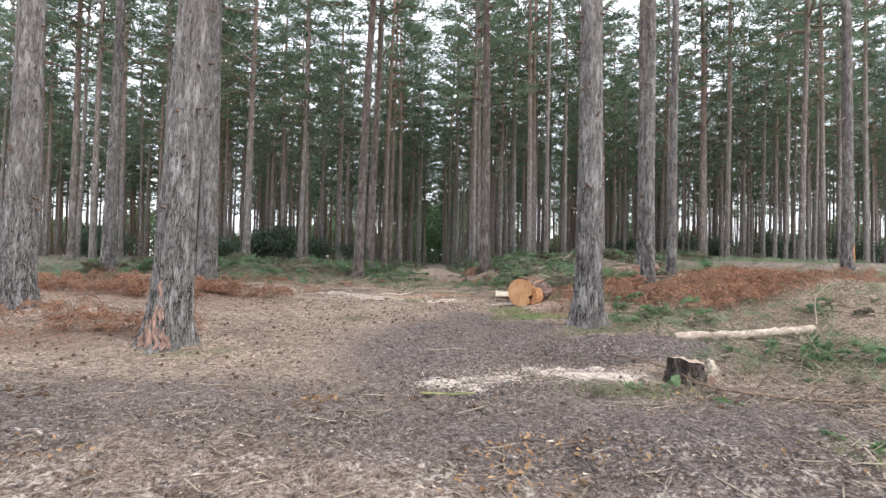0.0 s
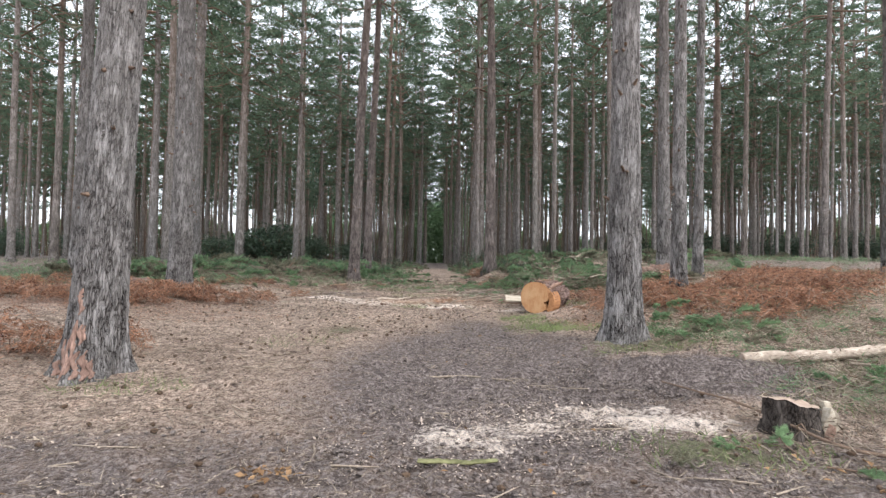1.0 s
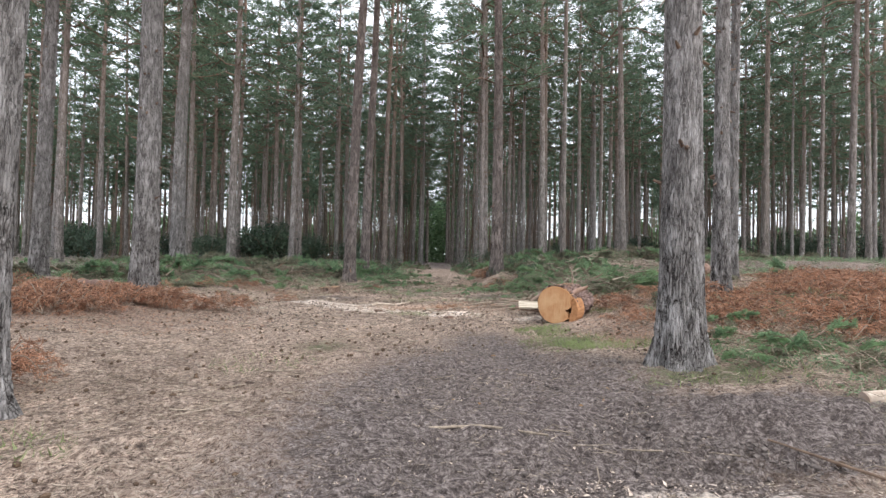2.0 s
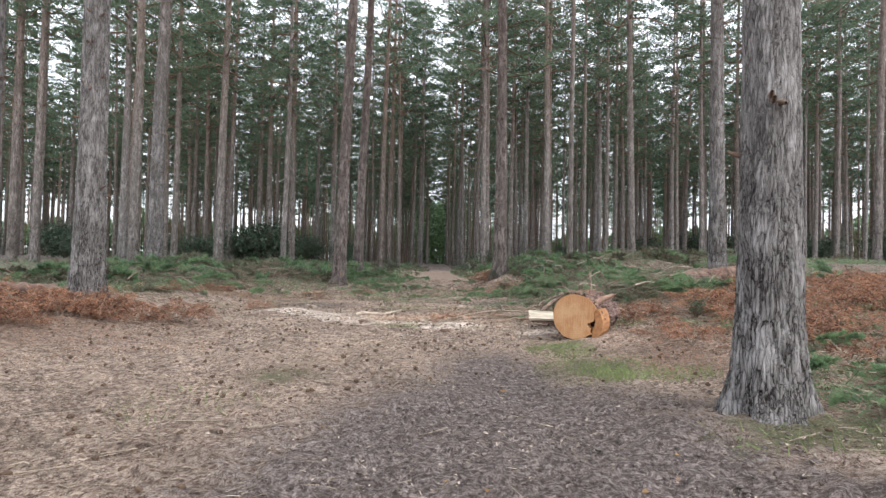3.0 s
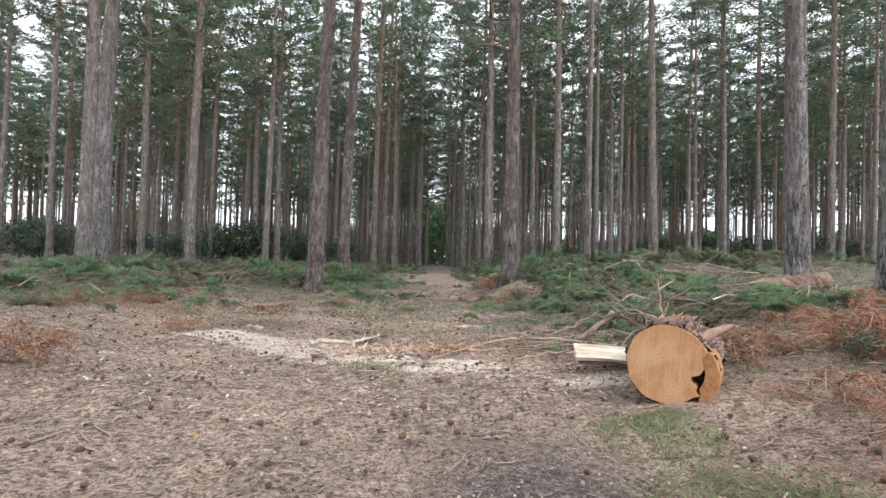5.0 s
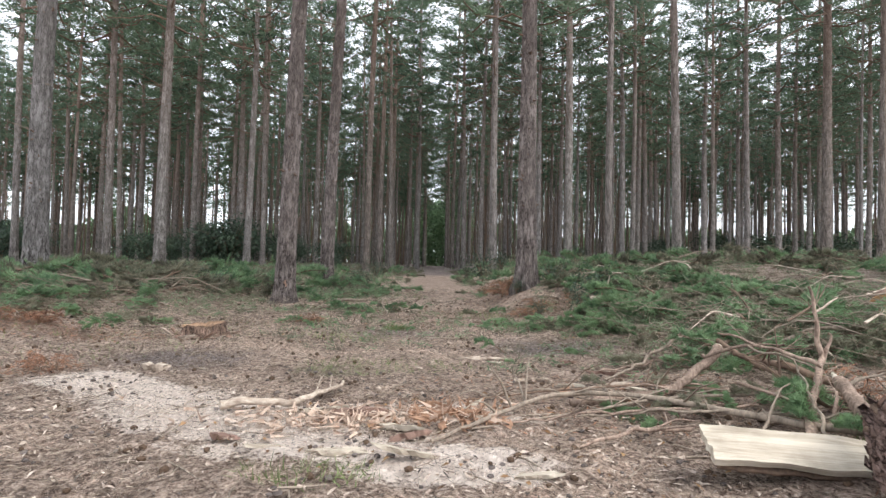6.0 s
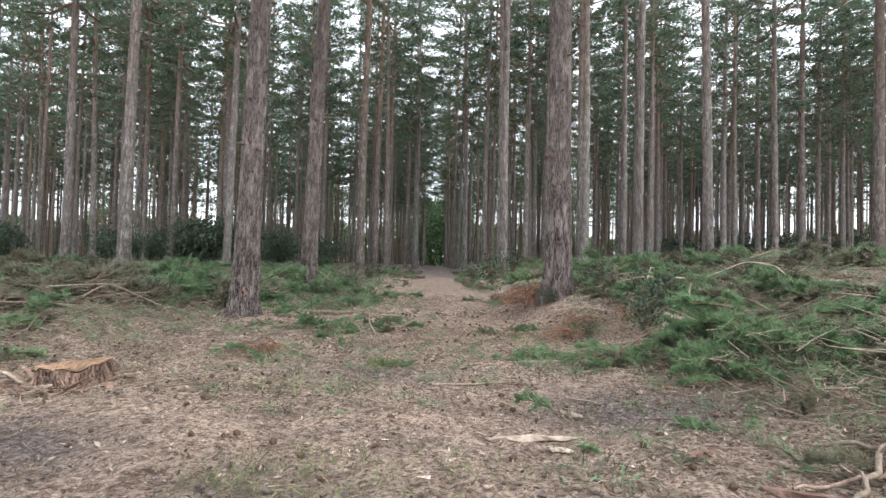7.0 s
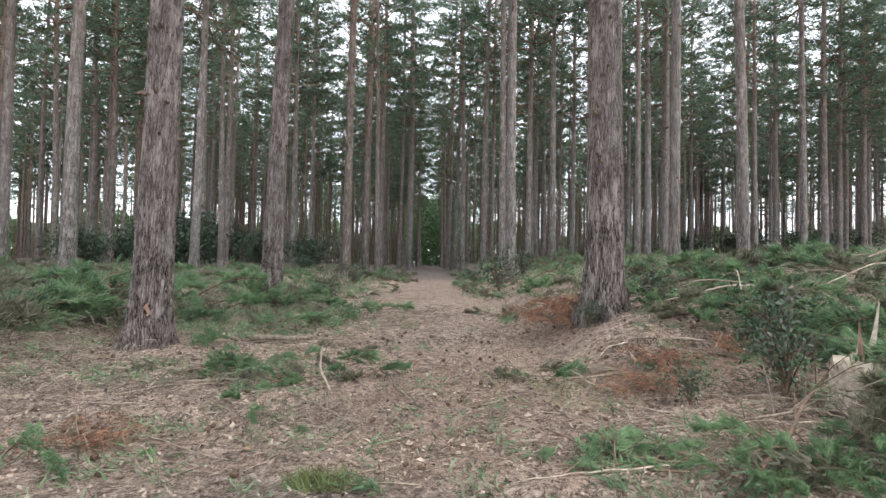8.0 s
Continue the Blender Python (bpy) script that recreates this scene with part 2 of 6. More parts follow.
def ground_material():
    """Forest floor: needle litter, trodden mud, sawdust, moss and rusty bracken litter, each where its own layer lies."""
    m, n, l, b = material("forest_floor", 0.95, 0.12)
    at = n.new("ShaderNodeTexCoord")
    where = at.outputs["Object"]
    broad, mid, fine, grit = (noise_node(n, l, where, s, d, 0.68) for s, d in ((0.7, 4), (4.5, 5), (32, 5), (75, 3)))
    strand_map = n.new("ShaderNodeMapping")
    strand_map.inputs["Scale"].default_value = (85, 42, 60)
    strand_map.inputs["Rotation"].default_value = (0, 0, 0.5)
    wave = noise_node(n, l, where, 3.0, 3)
    swing = n.new("ShaderNodeVectorMath")
    swing.operation = "MULTIPLY_ADD"
    l.new(wave.outputs["Color"], swing.inputs[0])
    swing.inputs[1].default_value = (0.5, 0.5, 0)
    l.new(where, swing.inputs[2])
    l.new(swing.outputs[0], strand_map.inputs["Vector"])
    strand = noise_node(n, l, strand_map.outputs[0], 1.0, 5, 0.75)
    detail = maths(n, l, "ADD", maths(n, l, "MULTIPLY", fine.outputs["Fac"], 0.5), maths(n, l, "MULTIPLY", strand.outputs["Fac"], 0.5))
    litter = ramp(n, [(0.40, (0.07, 0.05, 0.042)), (0.47, (0.33, 0.243, 0.198)), (0.57, (0.72, 0.585, 0.49))])
    l.new(detail, litter.inputs[0])
    tone = ramp(n, [(0.36, (0.5, 0.46, 0.44)), (0.5, (0.95, 0.92, 0.9)), (0.66, (1.3, 1.22, 1.16))])
    l.new(maths(n, l, "ADD", maths(n, l, "MULTIPLY", mid.outputs["Fac"], 0.65), maths(n, l, "MULTIPLY", broad.outputs["Fac"], 0.35)), tone.inputs[0])
    c = mix(n, l, 1.0, litter.outputs[0], tone.outputs[0], "MULTIPLY")
    mud = ramp(n, [(0.39, (0.05, 0.04, 0.038)), (0.49, (0.165, 0.132, 0.124)), (0.6, (0.44, 0.37, 0.345))])
    l.new(detail, mud.inputs[0])
    dust = ramp(n, [(0.37, (0.46, 0.345, 0.29)), (0.52, (0.93, 0.795, 0.70))])
    l.new(detail, dust.inputs[0])
    moss = ramp(n, [(0.35, (0.07, 0.07, 0.042)), (0.65, (0.25, 0.25, 0.15))])
    l.new(detail, moss.inputs[0])
    rust = ramp(n, [(0.37, (0.11, 0.068, 0.052)), (0.62, (0.49, 0.335, 0.258))])
    l.new(detail, rust.inputs[0])

    def layer(name, low, high, spread):
        a = n.new("ShaderNodeAttribute")
        a.attribute_name = name
        v = maths(n, l, "ADD", a.outputs["Fac"], maths(n, l, "MULTIPLY", maths(n, l, "SUBTRACT", mid.outputs["Fac"], 0.5), spread))
        v = maths(n, l, "ADD", v, maths(n, l, "MULTIPLY", maths(n, l, "SUBTRACT", fine.outputs["Fac"], 0.5), spread))
        r = ramp(n, [(low, (0, 0, 0)), (high, (1, 1, 1))])
        l.new(v, r.inputs[0])
        return r.outputs[0]

    c = mix(n, l, layer("mud", 0.3, 0.62, 0.75), c, mud.outputs[0])
    c = mix(n, l, layer("rust", 0.35, 0.6, 1.0), c, rust.outputs[0])
    c = mix(n, l, layer("moss", 0.35, 0.65, 1.2), c, moss.outputs[0])
    speck = ramp(n, [(0.58, (0, 0, 0)), (0.66, (1, 1, 1))])
    l.new(grit.outputs["Fac"], speck.inputs[0])
    c = mix(n, l, maths(n, l, "MULTIPLY", speck.outputs[0], 0.4), c, (0.48, 0.42, 0.36))
    # shade painted into the colour of the hollows that the bump also sinks
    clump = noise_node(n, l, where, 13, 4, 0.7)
    hollow_shade = ramp(n, [(0.36, (1, 1, 1)), (0.46, (0, 0, 0))])
    l.new(clump.outputs["Fac"], hollow_shade.inputs[0])
    c = mix(n, l, maths(n, l, "MULTIPLY", hollow_shade.outputs[0], 0.6), c, (0.085, 0.064, 0.055))
    # the same painted shade, finer, in the pits between the grit
    pit_shade = ramp(n, [(0.34, (1, 1, 1)), (0.43, (0, 0, 0))])
    l.new(grit.outputs["Fac"], pit_shade.inputs[0])
    c = mix(n, l, maths(n, l, "MULTIPLY", pit_shade.outputs[0], 0.55), c, (0.055, 0.043, 0.037))
    c = mix(n, l, layer("dust", 0.42, 0.8, 1.5), c, dust.outputs[0])
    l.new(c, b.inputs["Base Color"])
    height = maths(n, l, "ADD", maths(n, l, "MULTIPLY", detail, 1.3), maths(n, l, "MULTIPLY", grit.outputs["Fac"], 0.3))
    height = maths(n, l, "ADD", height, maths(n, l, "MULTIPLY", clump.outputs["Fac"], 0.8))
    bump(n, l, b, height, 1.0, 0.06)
    return m


BARK_GREY, BARK_DARK, BARK_RED = (0.195, 0.181, 0.174), (0.034, 0.028, 0.027), (0.32, 0.2, 0.15)
bark_near = bark_material("pine_bark_plated", True, BARK_GREY, BARK_DARK, BARK_RED)
bark_rosy = bark_material("pine_bark_rosy", True, (0.18, 0.15, 0.138), (0.036, 0.028, 0.026), BARK_RED)
bark_far = bark_material("pine_bark", False, (0.215, 0.2, 0.192), (0.05, 0.043, 0.04), BARK_RED)
stump_bark = bark_material("dark_stump_bark", True, (0.085, 0.07, 0.062), (0.03, 0.024, 0.021), BARK_RED)
log_bark = bark_material("flaking_butt_bark", True, (0.25, 0.17, 0.147), (0.055, 0.034, 0.03), BARK_RED)
slab_wood = wood_material("slab_face", (0.27, 0.215, 0.16), (0.66, 0.585, 0.48), (1.6, 38, 38), 0.85, 0.5)
dull_sprig = leaf_material("wilted_needles", (0.075, 0.075, 0.052), (0.30, 0.285, 0.20), 0.3, 0.7, 3.0, 0.6)
moss_skin = leaf_material("moss_on_wood", (0.08, 0.08, 0.035), (0.27, 0.26, 0.13), 0.05, 0.9, 25, 0.3)
needle_crown = leaf_material("pine_needles", (0.034, 0.065, 0.044), (0.215, 0.29, 0.19), 0.5, 0.6, 0.9)
needle_fresh = leaf_material("cut_pine_needles", (0.085, 0.15, 0.082), (0.31, 0.445, 0.235), 0.4, 0.5, 4.0)
holly_leaf = leaf_material("evergreen_leaves", (0.026, 0.045, 0.03), (0.085, 0.125, 0.075), 0.15, 0.4, 0.9)
bracken_leaf = leaf_material("dead_bracken", (0.095, 0.048, 0.034), (0.56, 0.3, 0.19), 0.4, 0.8, 5.0, 0.9)
litter_bits = leaf_material("leaf_crumbs", (0.035, 0.027, 0.023), (0.42, 0.335, 0.27), 0.05, 0.85, 2.0, 1.0)
grass_leaf = leaf_material("grass_blades", (0.095, 0.12, 0.048), (0.33, 0.40, 0.165), 0.3, 0.6, 1.5)
dead_needle = leaf_material("dry_needles", (0.11, 0.08, 0.058), (0.48, 0.39, 0.30), 0.1, 0.8, 2, 0.8)
autumn_leaf = leaf_material("fallen_leaves", (0.15, 0.075, 0.035), (0.40, 0.25, 0.13), 0.2, 0.7, 4, 0.8)
limb_bark = wood_material("limb_bark", (0.085, 0.058, 0.045), (0.26, 0.175, 0.125), (25, 25, 6), 0.9)
dead_wood = wood_material("dead_branch_bark", (0.12, 0.095, 0.075), (0.40, 0.32, 0.25), (40, 40, 8), 0.9)
peeled_wood = wood_material("peeled_log", (0.20, 0.135, 0.095), (0.70, 0.60, 0.50), (14, 40, 40), 0.75, 0.6)
fresh_wood = wood_material("split_pine_wood", (0.34, 0.27, 0.195), (0.60, 0.51, 0.40), (8, 40, 40), 0.75, 0.3)
chip_wood = wood_material("wood_chips", (0.17, 0.11, 0.085), (0.74, 0.62, 0.52), (30, 30, 30), 0.8, 0.2)
rot_wood = wood_material("rotten_heartwood", (0.05, 0.022, 0.012), (0.17, 0.075, 0.035), (8, 4, 30), 0.85, 0.5)
scar_wood = wood_material("torn_bark", (0.17, 0.095, 0.07), (0.42, 0.28, 0.215), (25, 25, 7), 0.85, 0.6)
torn_foot = wood_material("torn_foot_bark", (0.10, 0.055, 0.043), (0.46, 0.30, 0.24), (70, 70, 12), 0.9, 0.8)
mottled = bark_material("mottled_stump_bark", True, (0.26, 0.175, 0.135), (0.05, 0.034, 0.028), BARK_RED)
orange_paint = wood_material("orange_wound", (0.45, 0.17, 0.06), (0.62, 0.28, 0.12), (25, 25, 7), 0.8, 0.2)
sawn_end = end_grain_material("sawn_log_end", (0.59, 0.37, 0.2), (0.40, 0.17, 0.066))
pale_end = end_grain_material("sawn_stump_top", (0.46, 0.365, 0.305), (0.34, 0.235, 0.17))
cone_scale = wood_material("pine_cones", (0.05, 0.032, 0.022), (0.14, 0.09, 0.06), (60, 60, 60), 0.9)
clod_soil = wood_material("soil_clods", (0.06, 0.048, 0.044), (0.20, 0.165, 0.15), (30, 30, 30), 0.95)
floor_material = ground_material()


# ---- mesh building ----
GROUND_Y = [-400, -5, 0, 5, 8, 11, 14, 17, 20, 25, 30, 45, 100, 900]
GROUND_Z = [0.05, 0.08, 0.10, 0.15, 0.22, 0.27, 0.37, 0.43, 0.50, 0.60, 0.68, 0.78, 0.75, 0.70]


def smooth(a, b, v):
    t = np.clip((np.asarray(v, float) - a) / (b - a), 0, 1)
    return t * t * (3 - 2 * t)


def gz(x, y):
    """Height of the forest floor."""
    x, y = np.asarray(x, float), np.asarray(y, float)
    base = sum(np.interp(y + d, GROUND_Y, GROUND_Z) for d in (-1.5, 0, 1.5)) / 3
    right = 0.11 * np.clip(x - 0.9, 0, 4.6) * smooth(4.5, 8.0, y) + 0.3 * smooth(0.6, 1.5, x) * smooth(16.2, 17.9, y)
    left = 0.16 * smooth(3.0, 5.0, -x) * smooth(4.5, 8.0, y)
    lumps = 0.018 * np.sin(1.7 * x + 0.6 * y) * np.sin(1.1 * y - 0.5 * x + 1.3) + 0.012 * np.sin(3.9 * x - 1.9 * y + 0.7) * np.sin(3.1 * y + 1.1 * x)
    return base + right + left + lumps


class Geo:
    """Collects vertices and faces of one mesh."""

    def __init__(self):
        self.v, self.f, self.n = [], [], 0

    def add(self, verts, faces):
        verts, faces = np.asarray(verts, float).reshape(-1, 3), np.asarray(faces, int)
        self.v.append(verts)
        self.f.append(faces + self.n)
        self.n += len(verts)
        return self

    def tube(self, points, radii, seg=6, cap=True, rough=0.0):
        p, r = np.asarray(points, float), np.broadcast_to(np.asarray(radii, float), (len(points),))
        d = np.gradient(p, axis=0)
        d /= np.linalg.norm(d, axis=1, keepdims=True) + 1e-9
        side = np.cross(d, (0.31, 0.22, 0.93) if abs(d[0] @ np.array((0.31, 0.22, 0.93))) < 0.9 else (1, 0, 0))
        side /= np.linalg.norm(side, axis=1, keepdims=True)
        up = np.cross(d, side)
        a = np.linspace(0, 2 * np.pi, seg, endpoint=False)
        w = r[:, None] * (1 + rough * (rng.random((len(p), seg)) - 0.5))
        ring = p[:, None] + w[..., None] * (np.cos(a)[None, :, None] * side[:, None] + np.sin(a)[None, :, None] * up[:, None])
        i, j = np.meshgrid(np.arange(len(p) - 1), np.arange(seg), indexing="ij")
        k = (j + 1) % seg
        quads = np.stack([i * seg + j, i * seg + k, (i + 1) * seg + k, (i + 1) * seg + j], -1).reshape(-1, 4)
        self.add(ring.reshape(-1, 3), quads)
        if cap:
            for c, s in ((0, 0), (len(p) - 1, 1)):
                base = self.n
                self.add(np.vstack([ring[c], p[c][None]]), np.zeros((0, 4), int))
                e = np.arange(seg)
                t = np.stack([base + e, base + (e + 1) % seg, np.full(seg, base + seg), np.full(seg, base + seg)], -1)[:, :3]
                self.f.append(t if s else t[:, ::-1])
        return self

    def blades(self, roots, ways, length, width):
        """One thin triangle for each root: needles, grass, leaf tips."""
        roots, ways = np.asarray(roots, float), np.asarray(ways, float)
        ways = ways / (np.linalg.norm(ways, axis=1, keepdims=True) + 1e-9)
        side = np.cross(ways, rng.normal(size=ways.shape))
        side /= np.linalg.norm(side, axis=1, keepdims=True) + 1e-9
        length, width = np.broadcast_to(length, len(roots))[:, None], np.broadcast_to(width, len(roots))[:, None]
        v = np.stack([roots - side * width / 2, roots + side * width / 2, roots + ways * length], 1)
        return self.add(v.reshape(-1, 3), np.arange(3 * len(roots)).reshape(-1, 3))

    def flakes(self, centres, u, v, half_u, half_v, lift=0.0):
        """One four-cornered flake, bent along its middle, for each centre."""
        c = np.asarray(centres, float)
        n = np.cross(u, v)
        hu, hv = np.broadcast_to(half_u, len(c))[:, None], np.broadcast_to(half_v, len(c))[:, None]
        q = np.stack([c - u * hu, c - v * hv * 0.9 + n * hv * lift, c + u * hu, c + v * hv + n * hv * lift], 1)
        return self.add(q.reshape(-1, 3), (np.arange(4 * len(c)).reshape(-1, 4)))

    def mesh(self, name, mat, soft=True):
        me = bpy.data.meshes.new(name)
        v = np.concatenate(self.v)
        faces = [f for f in self.f if len(f)]
        sizes = np.concatenate([np.full(len(f), f.shape[1]) for f in faces])
        loops = np.concatenate([f.ravel() for f in faces])
        me.vertices.add(len(v))
        me.vertices.foreach_set("co", v.ravel())
        me.loops.add(len(loops))
        me.loops.foreach_set("vertex_index", loops)
        me.polygons.add(len(sizes))
        me.polygons.foreach_set("loop_start", np.concatenate([[0], np.cumsum(sizes)[:-1]]))
        me.polygons.foreach_set("use_smooth", np.full(len(sizes), soft))
        me.update(calc_edges=True)
        me.validate()
        me.materials.append(mat)
        return me


def part(name, geo, mat, parent, label="", soft=True):
    ob = new(name, geo.mesh(name, mat, soft))
    if parent:
        ob.parent = parent
    if label:
        ob["label"] = label
    return ob


def at_ground(x, y, turn=0.0, size=1.0, sink=0.0):
    s = size if isinstance(size, tuple) else (size,) * 3
    return Matrix.LocRotScale((x, y, float(gz(x, y)) - sink), Euler((0, 0, turn)), s)


def unit(v):
    v = np.asarray(v, float)
    return v / (np.linalg.norm(v, axis=-1, keepdims=True) + 1e-9)


class Stand:
    """Sets out copies of some first-made things; each first one is used too."""

    def __init__(self, firsts):
        self.firsts, self.fresh = firsts, set(range(len(firsts)))

    def put(self, k, m):
        if k in self.fresh:
            self.fresh.discard(k)
            self.firsts[k].matrix_basis = m
            return self.firsts[k]
        ob = copy_thing(self.firsts[k], m)
        return ob

    def done(self):
        for k in self.fresh:
            for o in (*self.firsts[k].children_recursive, self.firsts[k]):
                bpy.data.objects.remove(o)


# ---- the ground ----
def blob(x, y, cx, cy, rx, ry, turn=0.0):
    """1 in the middle of an oval, 0 outside it."""
    c, s = math.cos(turn), math.sin(turn)
    u, v = ((x - cx) * c + (y - cy) * s) / rx, ((y - cy) * c - (x - cx) * s) / ry
    return np.clip(1.25 - np.hypot(u, v), 0, 1)


def track_x(y):
    return 0.15 - 0.021 * np.asarray(y, float)


def ground():
    dense_x, dense_y = np.arange(-8, 8.01, 0.055), np.arange(1.2, 21, 0.055)
    far = np.cumsum(0.1 * 1.17 ** np.arange(1, 50))
    far = far[far < 1400]
    xs = np.concatenate([-8 - far[::-1], dense_x, 8 + far])
    ys = np.concatenate([1.2 - far[::-1], dense_y, 21 + far])
    X, Y = np.meshgrid(xs, ys)
    Z = gz(X, Y)
    near = smooth(16, 8, np.abs(X)) * smooth(34, 22, Y) * smooth(-3, 1, Y)
    nz = np.array([noise.noise((x * 2.3, y * 2.3, 0.4)) * 0.025 + noise.noise((x * 7.5, y * 7.5, 3.1)) * 0.022 + noise.noise((x * 17, y * 17, 7.7)) * 0.012 for x, y in zip(X.ravel(), Y.ravel())]).reshape(X.shape)
    Z = Z + nz * near * (1 + 0.9 * np.maximum(blob(X, Y, 0.6, 5.4, 2.2, 2.4), smooth(4.2, 3.0, Y)))
    # the churned edge of soil by the stump
    Z += (0.11 + 2.2 * nz) * blob(X, Y, 2.0, 5.9, 0.75, 0.4) * near + 1.4 * nz * blob(X, Y, 1.2, 5.4, 1.3, 0.6) * near + 0.05 * blob(X, Y, 1.9, 3.3, 0.9, 0.4) * near
    g = Geo()
    i, j = np.meshgrid(np.arange(len(ys) - 1), np.arange(len(xs) - 1), indexing="ij")
    w = len(xs)
    g.add(np.stack([X, Y, Z], -1).reshape(-1, 3), np.stack([i * w + j, i * w + j + 1, (i + 1) * w + j + 1, (i + 1) * w + j], -1).reshape(-1, 4))
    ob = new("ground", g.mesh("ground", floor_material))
    mud = 0.55 * smooth(5.0, 4.0, Y) * smooth(7, 4, np.abs(X)) * smooth(2.0, 3.4, Y + 0.25 * np.sin(1.3 * X)) + 0.35 * smooth(4, 2, Y) * smooth(0.0, 1.8, Y) * smooth(8, 4, np.abs(X))
    mud = np.maximum(mud, blob(X, Y, 0.35, 5.9, 1.7, 3.0) * 1.0)
    mud = np.maximum(mud, blob(X, Y, 2.0, 5.7, 1.3, 0.7))
    mud = np.maximum(mud, blob(X, Y, 0.4, 8.2, 0.8, 1.9) * 0.7)
    mud = np.maximum(mud, 0.6 * blob(X, Y, -2.2, 13.2, 1.0, 0.7))
    mud = np.maximum(mud, 0.62 * blob(X, Y, 1.0, 14.0, 1.1, 0.7))
    mud = np.maximum(mud, 0.5 * blob(X, Y, -0.7, 14.9, 1.2, 0.7))
    mud = np.maximum(mud, 0.22 * blob(X, Y, 0.2, 15.8, 1.8, 1.6))
    dust = sum(k * blob(X, Y, *o) for k, o in ((0.8, (1.45, 4.58, 0.5, 0.18)), (0.68, (1.05, 4.85, 0.6, 0.2)), (0.5, (0.5, 4.5, 0.8, 0.35)), (0.5, (0.05, 4.25, 0.35, 0.3)), (1.5, (-2.45, 12.45, 0.55, 0.26)), (1.2, (-1.85, 12.15, 0.6, 0.3)), (1.7, (-1.3, 11.75, 0.75, 0.25)), (1.6, (-0.5, 11.85, 0.75, 0.22)), (0.55, (-0.9, 11.4, 0.9, 0.25)), (1.5, (0.05, 11.1, 0.5, 0.22)), (0.9, (-0.6, 11.3, 0.6, 0.25)), (1.0, (1.15, 10.65, 0.4, 0.16)), (0.6, (0.3, 11.7, 0.4, 0.2))))
    dust = dust + 0.34 * smooth(3.6, 2.4, Y) * smooth(0.8, 1.8, Y) * smooth(7, 3, np.abs(X)) + 0.18 * blob(X, Y, 2.6, 3.0, 1.2, 0.6)
    moss = sum(k * blob(X, Y, *o) for k, o in ((0.6, (1.9, 6.8, 0.7, 0.35)), (0.7, (1.25, 8.6, 0.5, 0.7)), (0.65, (1.2, 9.7, 0.4, 0.35)), (0.7, (1.35, 4.15, 0.5, 0.25)), (0.62, (3.6, 5.3, 1.3, 0.9)), (0.36, (4.4, 6.9, 2.4, 1.4)), (0.5, (-0.9, 13.0, 0.8, 0.4)), (0.55, (-1.3, 8.2, 0.5, 0.5)), (0.5, (-1.6, 17.0, 0.6, 0.5))))
    moss = moss + 0.3 * smooth(2.5, 5.0, np.abs(X)) * smooth(10.5, 14, Y)
    moss = np.maximum(moss, 0.33 * smooth(0.7, 4.0, np.abs(X - track_x(Y))) * smooth(15, 24, Y))
    rust = 0.7 * sum(k * blob(X, Y, *o) for k, o in ((0.9, (-5.2, 9.6, 2.8, 1.5)), (0.35, (-2.9, 12.8, 0.5, 0.25)), (0.95, (-4.2, 14.1, 1.5, 0.45)), (0.9, (4.2, 10.2, 2.6, 2.0)), (0.75, (1.9, 8.4, 0.6, 0.8)), (0.95, (-4.4, 5.7, 1.4, 0.9)), (0.5, (1.5, 16.8, 0.7, 0.5)), (0.55, (1.0, 18.9, 0.5, 1.2)), (0.55, (0.1, 16.3, 2.0, 2.4)), (0.35, (-1.6, 15.5, 0.7, 0.3)), (0.45, (0.9, 12.3, 1.0, 0.8)), (0.4, (track_x(24), 24, 1.3, 8))))
    mud = np.maximum(mud, 0.3 * smooth(18, 23, Y) * smooth(2.4, 0.4, np.abs(X - track_x(Y))))
    mud = np.maximum(mud, 0.62 * smooth(24, 34, Y))
    mud = np.maximum(mud, 0.5 * smooth(3, 6, np.abs(X)) * smooth(13, 17, Y))
    for name, values in (("mud", mud), ("dust", dust), ("moss", moss), ("rust", rust)):
        ob.data.attributes.new(name, "FLOAT", "POINT").data.foreach_set("value", np.clip(values, 0, 1.2).ravel())
    return tagged(ob, "brown needle-littered forest floor with a trodden muddy track", "ground", kind="structure")


ground()


# ---- pine trees ----
rng = np.random.default_rng(11)


def trunk_radius(z, r, h, flare):
    return r * (1 - 0.72 * np.clip(z / h, 0, 1) ** 1.15) * (1 + flare * np.exp(-z / (0.55 * r + 0.06)) + 0.18 * np.exp(-z / 0.9))


def trunk_axis(z, bend, seed):
    return bend * np.sin(z * 0.23 + seed) * np.minimum(z * 0.12, 1.0), bend * np.cos(z * 0.19 + 2 * seed) * np.minimum(z * 0.12, 1.0)


